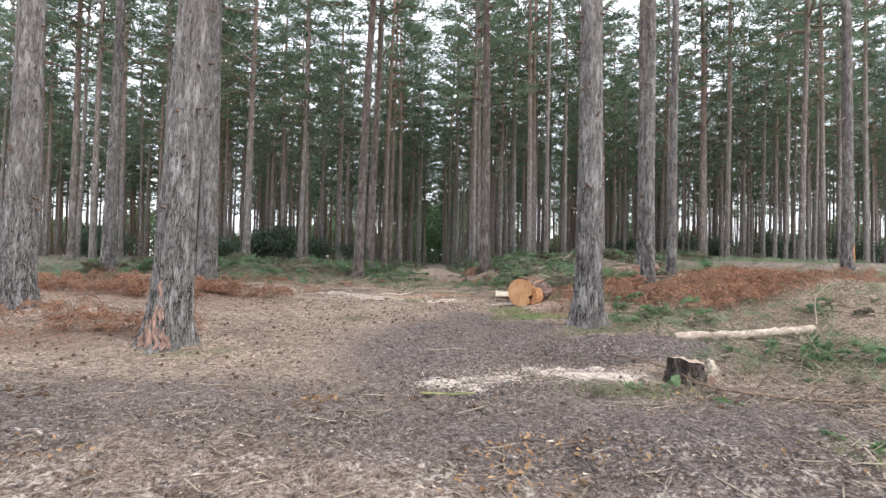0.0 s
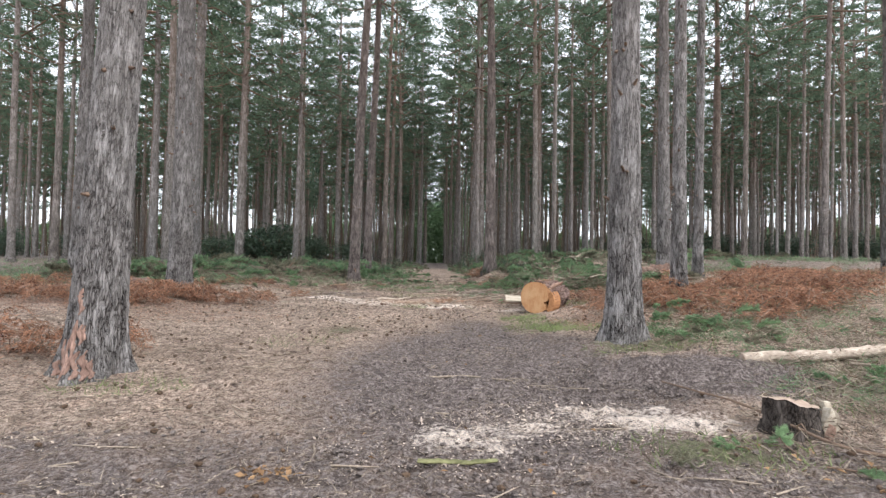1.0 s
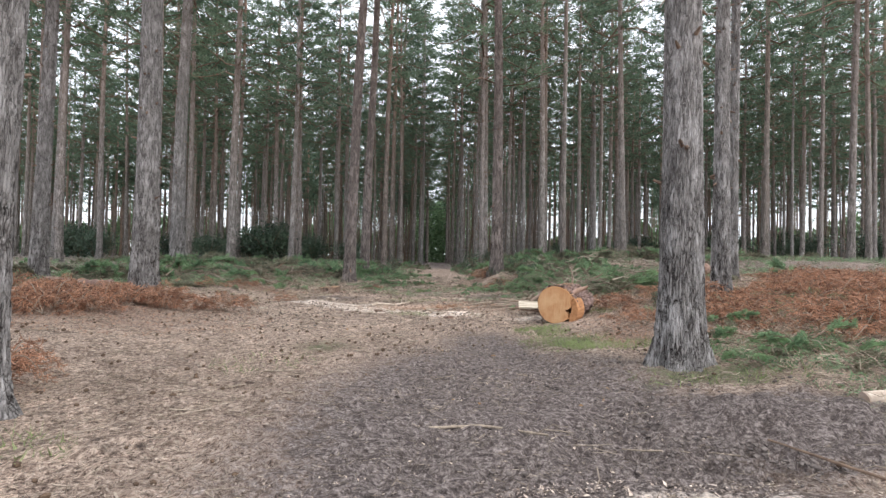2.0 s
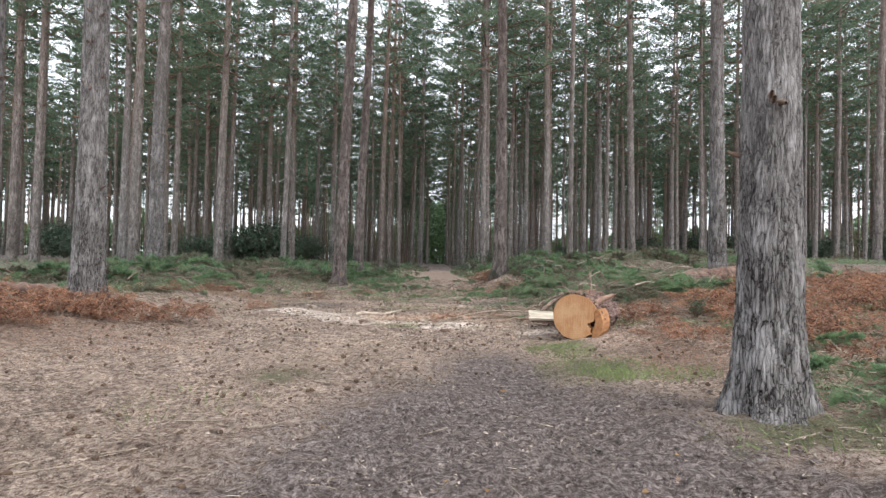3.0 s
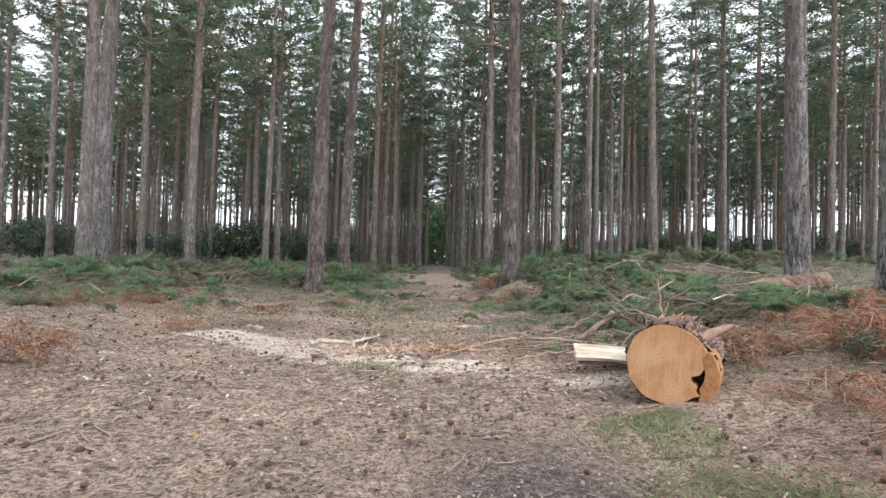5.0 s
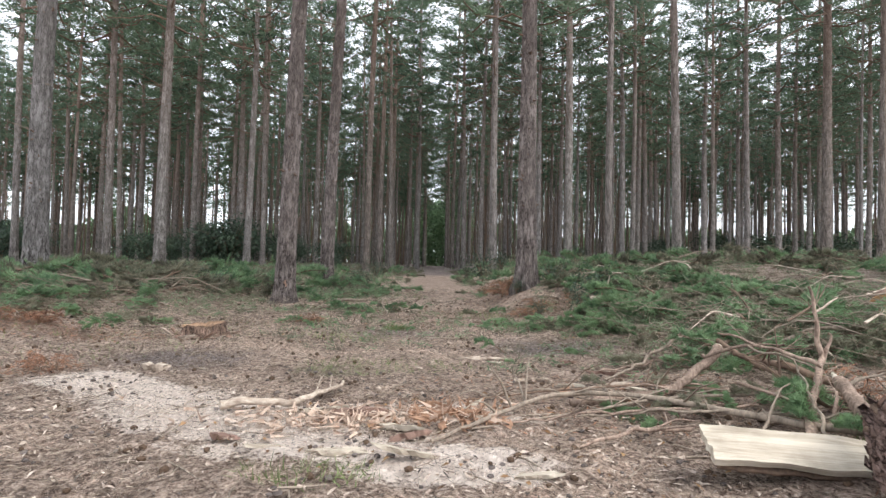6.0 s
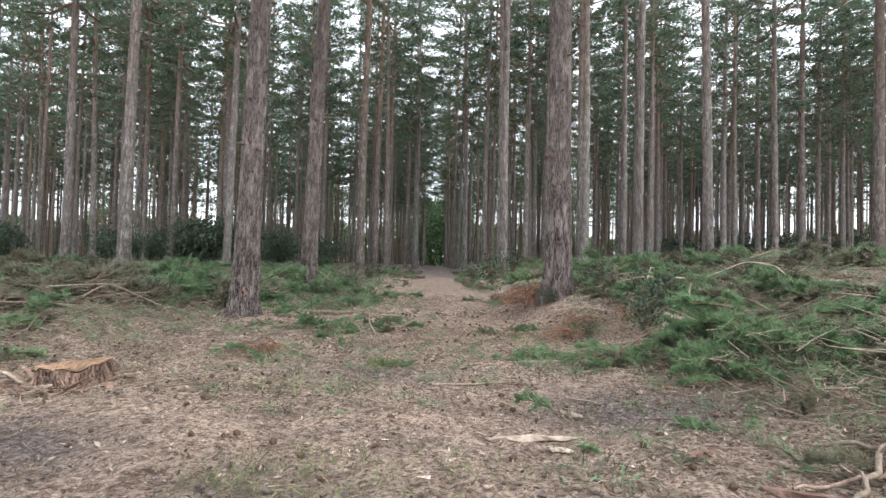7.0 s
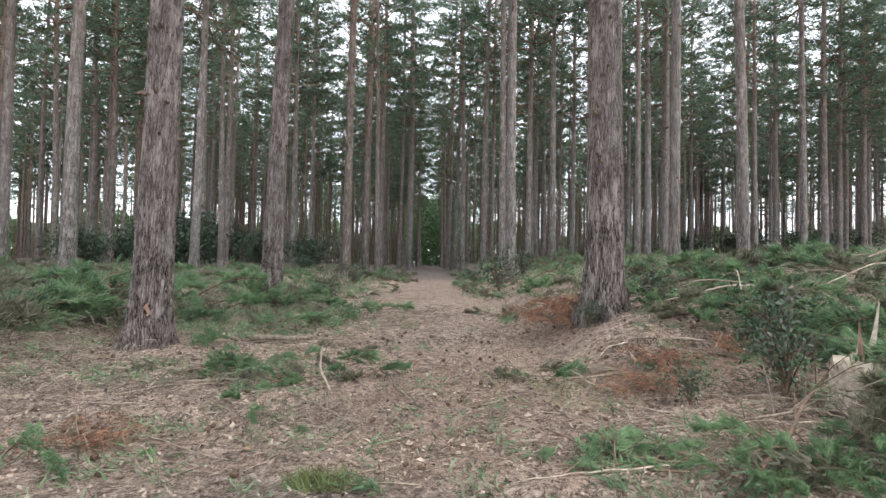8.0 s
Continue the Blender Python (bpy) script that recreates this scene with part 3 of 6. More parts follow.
def trunk_geo(r, h, seed, fine):
    if fine:
        z = np.concatenate([np.arange(-0.25, 4.2, 0.034), np.linspace(4.2, h, 30)])
        seg = 110
    else:
        z = np.concatenate([[-0.25, 0, 0.08, 0.2, 0.4, 0.8, 1.5], np.linspace(2.6, h, 12)])
        seg = 14
    a = np.linspace(0, 2 * np.pi, seg, endpoint=False)
    Z, A = np.meshgrid(z, a, indexing="ij")
    low = np.maximum(Z, 0)
    R = trunk_radius(low, r, h, 0.42)
    lobes = 0.55 * np.sin(4 * A + seed) + 0.45 * np.sin(7 * A + 2.3 * seed + 0.8 * low)
    R = R * (1 + 0.24 * lobes * np.exp(-low / 0.22) + 0.025 * np.sin(3 * A + 1.1 * low + seed))
    ax, ay = trunk_axis(low, 0.06 * min(1, h / 15), seed)
    v = np.stack([ax + R * np.cos(A), ay + R * np.sin(A), Z], -1)
    i, j = np.meshgrid(np.arange(len(z) - 1), np.arange(seg), indexing="ij")
    k = (j + 1) % seg
    g = Geo()
    return g.add(v.reshape(-1, 3), np.stack([i * seg + j, i * seg + k, (i + 1) * seg + k, (i + 1) * seg + j], -1).reshape(-1, 4))


def crown_geo(r, h, seed, limbs, clumps, blades, base, tree=None):
    """Limbs with layered needle clumps; the live crown starts at base, with dead stubs below it."""
    wood, green = Geo(), Geo()
    roots, ways = [], []
    for n in range(limbs):
        u = (n - n % 4 + 4 * rng.random() * 0.3) / limbs
        z = base + (h - 0.3 - base) * u
        reach = (0.5 + 2.5 * (1 - u) ** 0.7 * (0.55 + 0.45 * math.sin(min(1, (u + 0.1) * 3) * 1.57))) * (0.6 + 0.7 * rng.random())
        turn = n * 1.57 + (n // 4) * 0.9 + rng.normal() * 0.35
        out = np.array([math.cos(turn), math.sin(turn), 0])
        rise = 0.04 + 0.45 * u + rng.normal() * 0.1
        ax, ay = trunk_axis(np.array(z), 0.06, seed)
        s = np.linspace(0, 1, 5)[:, None]
        line = np.array([float(ax), float(ay), z]) + out * reach * s + np.array([0, 0, 1]) * (rise * reach * s + 0.12 * reach * np.sin(s * 5 + n))
        wood.tube(line, np.linspace(0.035, 0.008, 5) * (1.25 - 0.6 * u), 3, False)
        for c in range(clumps):
            f = 0.3 + 0.72 * (c + rng.random()) / clumps
            across = np.array([-out[1], out[0], 0]) * rng.normal() * 0.3 * (0.25 + reach * 0.4)
            p = np.stack([np.interp(min(f, 1), s[:, 0], line[:, q]) for q in range(3)]) + across + np.array([0, 0, 0.05 + 0.05 * rng.normal()])
            roots.append(p)
            ways.append(unit(out * 0.45 + across * 0.4 + np.array([0, 0, 0.3])))
    # flat layered pads of needles with clear gaps between them
    roots, ways = np.array(roots), np.array(ways)
    k = len(roots)
    a, d = rng.random(k * blades) * 6.28, np.sqrt(rng.random(k * blades))
    wide = np.repeat(rng.uniform(0.17, 0.42, k), blades)
    off = np.stack([wide * d * np.cos(a), wide * d * np.sin(a), 0.16 * wide * rng.normal(size=k * blades) - 0.1 * wide * d], -1)
    rr = np.repeat(roots, blades, 0) + off
    ww = np.repeat(ways, blades, 0) * 0.6 + off / wide[:, None] * 0.9 + rng.normal(size=(k * blades, 3)) * (0.45, 0.45, 0.3)
    green.blades(rr, ww, rng.uniform(0.12, 0.26, k * blades), rng.uniform(0.043, 0.074, k * blades))
    # whorls of knots and snapped stubs up the bare trunk
    z = 1.3 + rng.random() * 0.4
    while z < base + 2:
        rad = float(trunk_radius(np.array(z), r, h, 0.4))
        ax, ay = trunk_axis(np.array(z), 0.06, seed)
        for q in range(int(rng.integers(2, 5))):
            turn, reach = rng.random() * 6.28, rng.uniform(0.015, 0.07)
            out = np.array([math.cos(turn), math.sin(turn), 0.3 * rng.normal()])
            p = np.array([float(ax), float(ay), z + rng.normal() * 0.03])
            wood.tube([p + out * (rad - 0.015), p + out * (rad + reach)], (0.02, 0.01), 4, False)
        z += rng.uniform(0.35, 0.6)
    for n in range(34 if not tree else 26):  # thin dead branches
        z = 2.6 + (base - 1.5) * rng.random() ** 0.7
        turn, reach = rng.random() * 6.28, 0.12 + 1.3 * rng.random() ** 2.2 * (0.3 + z / base)
        rad = float(trunk_radius(np.array(z), r, h, 0.4))
        out = np.array([math.cos(turn), math.sin(turn), 0])
        s = np.linspace(0, 1, 4)[:, None]
        line = np.array([0, 0, z]) + out * (rad * 0.6 + reach * s) + np.array([0, 0, 1]) * reach * (rng.normal() * 0.25 * s + 0.2 * s * s * rng.normal())
        if tree:
            stub = Geo()
            stub.tube(line, np.linspace(0.013, 0.004, 4), 5, False)
            part("dead_branch", stub, dead_wood, tree, "thin grey dead branch")
        else:
            wood.tube(line, np.linspace(0.014, 0.004, 4), 4, False)
    return wood, green


def pine(r, h, seed, fine=False, limbs=46, clumps=5, blades=34, base=None, label="", skin=None):
    base = base or h * 0.45
    tree = new("pine_tree")
    tree.empty_display_size = 0.3
    part("trunk", trunk_geo(r, h, seed, fine), skin or (bark_near if fine else bark_far), tree)
    wood, green = crown_geo(r, h, seed, limbs, clumps, blades, base, tree if fine else None)
    part("branchwork", wood, limb_bark, tree, "thin brown limbs and dead stubs")["kind"] = "stuff"
    part("crown", green, needle_crown, tree, "dark green needle clumps with gaps")["kind"] = "stuff"
    return tagged(tree, label or "tall Scots pine with grey plated bark below and orange bark above", "pine tree", "pines of the wood")


def scar(tree, r, h, turn, z0, wide, tall, mat, name="bark_wound", label="pale orange torn bark", ragged=0.35):
    """A torn strip that follows the trunk."""
    rows, cols = 14, 6
    g = Geo()
    z = np.linspace(0, 1, rows)
    edge = np.sin(np.pi * np.clip(z * 0.95 + 0.04, 0, 1)) ** 0.6 * (1 + ragged * rng.normal(size=rows))
    v = []
    for i in range(rows):
        for j in range(cols):
            zz = z0 + tall * z[i]
            a = turn + 0.3 * wide / r * math.sin(z[i] * 7) + (j / (cols - 1) - 0.5) * wide / r * max(edge[i], 0.1)
            lobes = 0.55 * math.sin(4 * a + tree["seed"]) + 0.45 * math.sin(7 * a + 2.3 * tree["seed"] + 0.8 * zz)
            R = float(trunk_radius(np.array(zz), r, h, 0.42)) * (1 + 0.24 * lobes * math.exp(-zz / 0.22) + 0.025 * math.sin(3 * a + 1.1 * zz + tree["seed"]))
            R += 0.006 - (0.014 if j in (0, cols - 1) else 0) + 0.006 * rng.random()
            ax, ay = trunk_axis(np.array(zz), 0.06, tree["seed"])
            v.append((ax + R * math.cos(a), ay + R * math.sin(a), zz))
    i, j = np.meshgrid(np.arange(rows - 1), np.arange(cols - 1), indexing="ij")
    g.add(v, np.stack([i * cols + j, i * cols + j + 1, (i + 1) * cols + j + 1, (i + 1) * cols + j], -1).reshape(-1, 4))
    part(name, g, mat, tree, label)


# the trees that stand close to the track: x, y, radius at breast height
NEAR = [
    (-2.83, 5.76, 0.19, 2.6), (1.85, 7.17, 0.168, 0), (-4.8, 11.2, 0.19, 0.6), (3.9, 10.6, 0.125, 0), (5.5, 13.4, 0.107, 0),
    (-5.75, 7.5, 0.2, 0.6), (-2.8, 18.0, 0.163, 1.8), (-3.02, 22.2, 0.165, 1.2), (1.34, 18.2, 0.168, -0.5), (5.4, 15.0, 0.16, 0),
    (-8.75, 20.2, 0.22, 0.5), (-8.35, 13.7, 0.16, 0.6), (10.5, 14.4, 0.15, 0),
]
near_trees = []
for n, (x, y, r, lean) in enumerate(NEAR):
    h = 19.5 + 2.5 * math.sin(n * 2.1)
    tree = pine(r, h, 1.7 * n + 0.4, True, base=9.5 + math.sin(n), label="stout Scots pine with deep plated " + ("pinkish-brown" if n in (6, 7, 8) else "grey") + " bark beside the track", skin=bark_rosy if n in (6, 7, 8) else None)
    tree["seed"] = 1.7 * n + 0.4
    tree.matrix_basis = at_ground(x, y, 0, 1.0, 0.02) @ pose(0, 0, 0, 0, lean, 0)
    near_trees.append((tree, r, h))
first, r, h = near_trees[0]
first["label"] = "stout Scots pine with grey bark torn at the foot"
for turn, z0, wide, tall in ((-1.85, 0.02, 0.046, 0.3), (-1.68, 0.06, 0.034, 0.4), (-1.5, 0.03, 0.046, 0.2), (-1.5, 0.27, 0.031, 0.16), (-1.28, 0.02, 0.046, 0.22), (-2.05, 0.02, 0.046, 0.2), (-2.2, 0.1, 0.028, 0.2), (-1.62, 0.5, 0.034, 0.2), (-1.1, 0.03, 0.034, 0.14), (-2.35, 0.02, 0.039, 0.12), (-1.4, 0.3, 0.022, 0.12)):
    scar(first, r, h, turn, z0, wide, tall, torn_foot)
for k, turn, z0, wide, tall, mat in ((6, -1.25, 0.3, 0.035, 0.12, scar_wood), (12, -1.0, 0.45, 0.05, 0.42, orange_paint)):
    scar(near_trees[k][0], near_trees[k][1], near_trees[k][2], turn, z0, wide, tall, mat)

# the stand behind them
MIDDLE_LEFT = [(-9.75, 27.1, 0.26), (-11.2, 23.3, 0.24), (-13.7, 26.8, 0.24), (-12.0, 27.8, 0.19), (-17.4, 25.6, 0.22), (-16.0, 25.0, 0.2), (-18.2, 24.2, 0.2), (-8.35, 33.4, 0.16), (-9.6, 37.0, 0.2), (-8.05, 42.0, 0.18), (-8.0, 30.4, 0.19), (-3.9, 40.0, 0.22), (-3.7, 45.0, 0.2), (-15.2, 38.0, 0.17), (-20, 40, 0.17)]
MIDDLE_RIGHT = [(4.4, 23.8, 0.145), (7.94, 27.7, 0.2), (1.33, 25.0, 0.15), (4.5, 29.2, 0.2), (4.7, 37.0, 0.17), (12.7, 27.1, 0.2), (12.8, 24.9, 0.18), (22.3, 38.3, 0.14), (15.3, 23.6, 0.17), (18.6, 27.0, 0.17), (21.5, 28.0, 0.16), (14.1, 34.5, 0.17), (19.5, 41.0, 0.24), (14.2, 38.0, 0.18), (7.6, 34.7, 0.18), (9.2, 36.0, 0.16), (5.1, 45.0, 0.18)]
MIDDLE_TRACK = [(2.1, 33.5, 0.17), (-3.4, 31.6, 0.18), (1.9, 40.2, 0.17), (-2.9, 36.4, 0.16), (2.6, 43.5, 0.17)]
spots = [(x, y, 0.72 * r) for x, y, r in MIDDLE_LEFT + MIDDLE_RIGHT + MIDDLE_TRACK]
deep = np.random.default_rng(5)
for n in range(18):  # the ranks that close over the track further on
    y = 44 + 2.9 * n + deep.normal() * 0.6
    spots.append((float(track_x(y)) + (-1) ** n * deep.uniform(1.25, 1.9), y, deep.uniform(0.11, 0.16)))
taken = [(x, y) for x, y, *_ in NEAR] + [(x, y) for x, y, _ in spots]
grow = np.random.default_rng(23)
TREES_MOST = 290
tries = 0
while len(spots) + len(NEAR) < TREES_MOST and tries < 60000:
    tries += 1
    y = 30 + 46 * grow.random() ** 0.75
    x = grow.uniform(-0.95, 0.95) * y + grow.normal()
    if abs(x - track_x(y)) < (2.2 if y < 45 else 1.6) or (y < 33 and abs(x) < 0.82 * y):
        continue
    if min(math.hypot(x - a, y - b) for a, b in taken) < 2.1 or (x < -0.5 * y and grow.random() < 0.2):
        continue
    taken.append((x, y))
    spots.append((x, y, grow.uniform(0.105, 0.17)))
stands = Stand([pine(0.17, 18.5 + 0.8 * k, 3.1 * k + 1, False, 38 + 2 * k, 5, 32, base=7.8 + 0.5 * (k * 5 % 7)) for k in range(7)])
for n, (x, y, r) in enumerate(spots):
    k = n % 7
    s, wide = r / 0.17, grow.uniform(0.82, 1.1)
    m = Matrix.LocRotScale((x, y, float(gz(x, y)) - 0.03), Euler((grow.normal() * 0.008, grow.normal() * 0.008, grow.random() * 6.28)), (wide, wide, grow.uniform(0.9, 1.12)))
    tree = stands.put(k, m)
    for piece in tree.children:
        if piece.name.startswith("trunk"):
            piece.scale = (s / wide, s / wide, 1)
stands.done()


def far_woods():
    """The depth of the wood, past the trees that can be told apart."""
    trunks, green = Geo(), Geo()
    n = 0
    while n < 640:
        if n < 250:
            y = 74 + 95 * rng.random()
            x = rng.uniform(-0.34, 0.40) * y
            if y < 84 and abs(x - track_x(y)) < 1.1:
                continue
        else:
            y = 64 + 44 * rng.random()
            x = (rng.uniform(-0.98, -0.3) if n % 9 == 0 else rng.uniform(-0.98, 0.98)) * y
            if abs(x - track_x(y)) < 2.0:
                continue
        n += 1
        h, r, z0 = rng.uniform(17, 21), rng.uniform(0.11, 0.19), float(gz(x, y))
        trunks.tube([(x, y, z0 - 0.2), (x + rng.normal() * 0.1, y, z0 + h * 0.5), (x, y, z0 + h)], (r, r * 0.7, r * 0.2), 6, False)
        pads, each = 34, 18
        u = rng.random(pads)
        a, reach = rng.random(pads) * 6.28, 1.8 * (1 - u) ** 0.6 * np.sqrt(rng.random(pads)) + 0.2
        p = np.stack([x + reach * np.cos(a), y + reach * np.sin(a), z0 + h * (0.42 + 0.58 * u)], -1)
        off = rng.normal(size=(pads * each, 3)) * (0.34, 0.34, 0.09)
        green.blades(np.repeat(p, each, 0) + off, off * (1.5, 1.5, 1) + rng.normal(size=off.shape) * (0.5, 0.5, 0.3) + (0, 0, 0.15), rng.uniform(0.28, 0.58, pads * each), rng.uniform(0.11, 0.2, pads * each))
    base = new("far_woods")
    part("trunks", trunks, bark_far, base)
    part("crowns", green, needle_crown, base)
    tagged(base, "dense far pines deep in the wood", "woods", kind="stuff")


def far_hedge():
    """Low scrub at the wood's edge, far off on both sides."""
    g = Geo()
    k = 60000
    a = rng.uniform(-1.15, 1.15, k)
    far = rng.uniform(112, 128, k)
    x, y = far * np.sin(a), far * np.cos(a)
    top = 6.8 + 1.6 * np.sin(a * 23) + 1.1 * np.sin(a * 61 + 1) + 7 * np.exp(-(((a + 0.02) / 0.05) ** 2))
    z = 0.7 + top * rng.random(k) ** 0.8
    g.blades(np.stack([x, y, z], -1), rng.normal(size=(k, 3)) + (0, 0, 0.5), rng.uniform(0.6, 1.2, k), rng.uniform(0.3, 0.7, k))
    k = 5000  # thicker where the track ends
    a, far = rng.normal(size=k) * 0.03 - 0.02, rng.uniform(98, 112, k)
    g.blades(np.stack([far * np.sin(a), far * np.cos(a), 0.7 + 11 * rng.random(k)], -1), rng.normal(size=(k, 3)) + (0, 0, 0.5), rng.uniform(0.5, 1.0, k), rng.uniform(0.25, 0.5, k))
    tagged(part("far_scrub", g, needle_fresh, None), "pale green scrub beyond the edge of the wood", "scrub", kind="stuff")


def far_thicket():
    """Thin bare saplings between the far trunks."""
    g = Geo()
    for n in range(1500):
        y = rng.uniform(55, 105)
        x = rng.uniform(-0.98, 0.98) * y
        if abs(x - float(track_x(y))) < 3:
            continue
        z, h, lean = float(gz(x, y)), rng.uniform(3, 9), rng.normal(size=2) * 0.4
        w = rng.uniform(0.02, 0.06)
        g.tube([(x, y, z - 0.1), (x + lean[0] * 0.5, y, z + h * 0.5), (x + lean[0], y + lean[1], z + h)], (w, w * 0.7, w * 0.2), 4, False)
        for q in range(4):
            f = rng.uniform(0.35, 0.95)
            a = rng.random() * 6.28
            p = np.array([x + lean[0] * f, y + lean[1] * f, z + h * f])
            g.tube([p, p + np.array([math.cos(a), math.sin(a), 0.7]) * rng.uniform(0.5, 1.3)], (w * 0.4, w * 0.15), 3, False)
    tagged(part("far_thicket", g, limb_bark, None), "thin bare saplings between the far pines", "thicket", kind="stuff")


far_woods()
far_hedge()
far_thicket()


# ---- evergreen shrubs under the pines ----
rng = np.random.default_rng(12)


def shrub(seed, wide, tall, leaves, leaf):
    base = new("evergreen_shrub")
    stem, green = Geo(), Geo()
    tips = []
    for n in range(16):
        a, lean = n * 2.4 + rng.random(), rng.random() ** 0.6
        tip = np.array([math.cos(a) * wide * 0.5 * lean, math.sin(a) * wide * 0.5 * lean, tall * (0.55 + 0.45 * rng.random()) * (1 - 0.35 * lean)])
        s = np.linspace(0, 1, 5)[:, None]
        line = tip * s + np.array([0, 0, 0.12 * tall]) * np.sin(s * 3.14)
        stem.tube(line, np.linspace(0.018, 0.005, 5) * tall / 1.5, 5, False)
        tips.append(line)
    lines = np.concatenate([t[1:] for t in tips])
    p = lines[rng.integers(0, len(lines), leaves)] + rng.normal(size=(leaves, 3)) * np.array([0.14 * wide, 0.14 * wide, 0.11 * tall])
    p[:, 2] = np.abs(p[:, 2])
    u, w = unit(rng.normal(size=(leaves, 3))), rng.normal(size=(leaves, 3))
    v = unit(np.cross(u, w))
    size = rng.uniform(0.6, 1.2, leaves) * leaf
    green.flakes(p, u, v, size, size * 0.45, 0.3)
    part("woody_base", stem, limb_bark, base)["kind"] = "stuff"
    part("foliage", green, holly_leaf, base, "glossy dark evergreen leaves")["kind"] = "stuff"
    return tagged(base, "dark green holly shrub growing under the pines", "shrub", "shrubs under the pines")


shrubs = Stand([shrub(k, 2.6, 2.2, 2600, 0.09) for k in range(3)])
for n, (x, y, s) in enumerate([(-11.2, 36.7, 1.3), (-12.6, 37.6, 1.0), (-21, 35, 0.8), (-24, 38, 0.9), (-17, 42, 0.8), (-14.5, 45, 1.0), (-27, 43, 0.9), (-10.0, 43, 0.9), (-19, 48, 1.3), (-6.5, 39, 0.6), (-31, 40, 0.8), (-5.2, 33, 0.35), (-13.5, 33.5, 0.6), (13.5, 46, 0.7), (8.5, 45, 0.6), (23, 47, 0.9), (-22, 46, 0.9), (-29, 47, 1.0), (-35, 44, 0.9), (-12, 50, 1.1), (-25, 52, 1.0), (-16, 53, 1.2), (-33, 50, 1.0), (30, 50, 1.1), (18, 54, 0.9), (35, 48, 1.3), (41, 53, 1.4), (27, 44, 0.8), (33, 56, 1.5), (46, 58, 1.6), (25, 58, 1.2)]):
    shrubs.put(n % 3, at_ground(x, y, n * 1.3, s))
saplings = Stand([shrub(9 + k, 0.75, 0.8, 520, 0.034) for k in range(2)])
for k in range(2):
    saplings.firsts[k]["label"] = "small holly sapling beside the track"
for n, (x, y, s) in enumerate([(0.98, 24.0, 1.25), (1.55, 24.6, 0.9), (-2.1, 22.4, 0.5), (1.8, 16.2, 0.72), (2.15, 16.9, 0.6), (1.15, 17.95, 0.42), (1.75, 18.0, 0.5), (1.25, 16.2, 0.4), (-3.95, 17.9, 0.55), (2.9, 10.4, 0.45), (-2.5, 23.6, 0.5), (0.7, 27.5, 0.8), (-2.4, 27, 0.8), (2.5, 19.7, 0.5)]):
    saplings.put(n % 2, at_ground(x, y, n * 1.7, s))


# ---- cut pine branches, dead bracken ----
rng = np.random.default_rng(13)


def pine_branch(seed, length, bare, tufts, needles=None):
    """A cut bough: bent stem, side twigs, brushes of needles towards the tips. It lies along +x."""
    base = new("pine_branch")
    stem, green = Geo(), Geo()
    s = np.linspace(0, 1, 8)[:, None]
    bow = rng.normal() * 0.12
    line = np.array([length, 0, 0]) * s + np.array([0, bow * length, 0.10 * length]) * np.sin(s * 3.0) + np.array([0, 0, 0.02])
    stem.tube(line, np.linspace(0.016, 0.005, 8) * (0.6 + 0.5 * length), 6)
    roots, ways = [], []
    for n in range(tufts):
        f = bare + (1 - bare) * (n + rng.random()) / tufts
        p = line[min(6, int(f * 7))] * (1 - (f * 7) % 1) + line[min(7, int(f * 7) + 1)] * ((f * 7) % 1)
        reach = (0.12 + 0.36 * length * (1 - f) ** 0.6) * rng.uniform(0.35, 1.0)
        roll = rng.random() * 6.28
        way = unit(np.array([0.8, math.cos(roll) * rng.uniform(0.5, 1.1), abs(math.sin(roll)) * rng.uniform(0.2, 0.9) - 0.05]))
        q = p + way * reach + np.array([0, 0, -0.25 * reach])
        q[2] = max(q[2], 0.015)
        mid = (p + q) / 2 + np.array([0, 0, 0.06 * reach]) + rng.normal(size=3) * 0.02
        stem.tube([p, mid, q], (0.006, 0.004, 0.003), 4, False)
        for g in np.linspace(0.35, 1.05, 7):
            roots.append(p * (1 - g) + q * g)
            ways.append(unit(way + np.array([0, 0, 0.35 * g])))
    roots, ways = np.array(roots), np.array(ways)
    k = 17
    rr = np.repeat(roots, k, 0) + rng.normal(size=(len(roots) * k, 3)) * 0.012
    ww = np.repeat(ways, k, 0) + rng.normal(size=(len(roots) * k, 3)) * 0.5
    green.blades(rr, ww, rng.uniform(0.055, 0.105, len(rr)), rng.uniform(0.008, 0.015, len(rr)))
    part("stem", stem, limb_bark, base, "thin brown twigs")
    part("needle_brush", green, needles or needle_fresh, base, "wilted olive needle brushes" if needles else "blue-green needle brushes")["kind"] = "stuff"
    return tagged(base, "cut pine bough with green needles lying on the forest floor", "branch", "cut boughs on the ground")


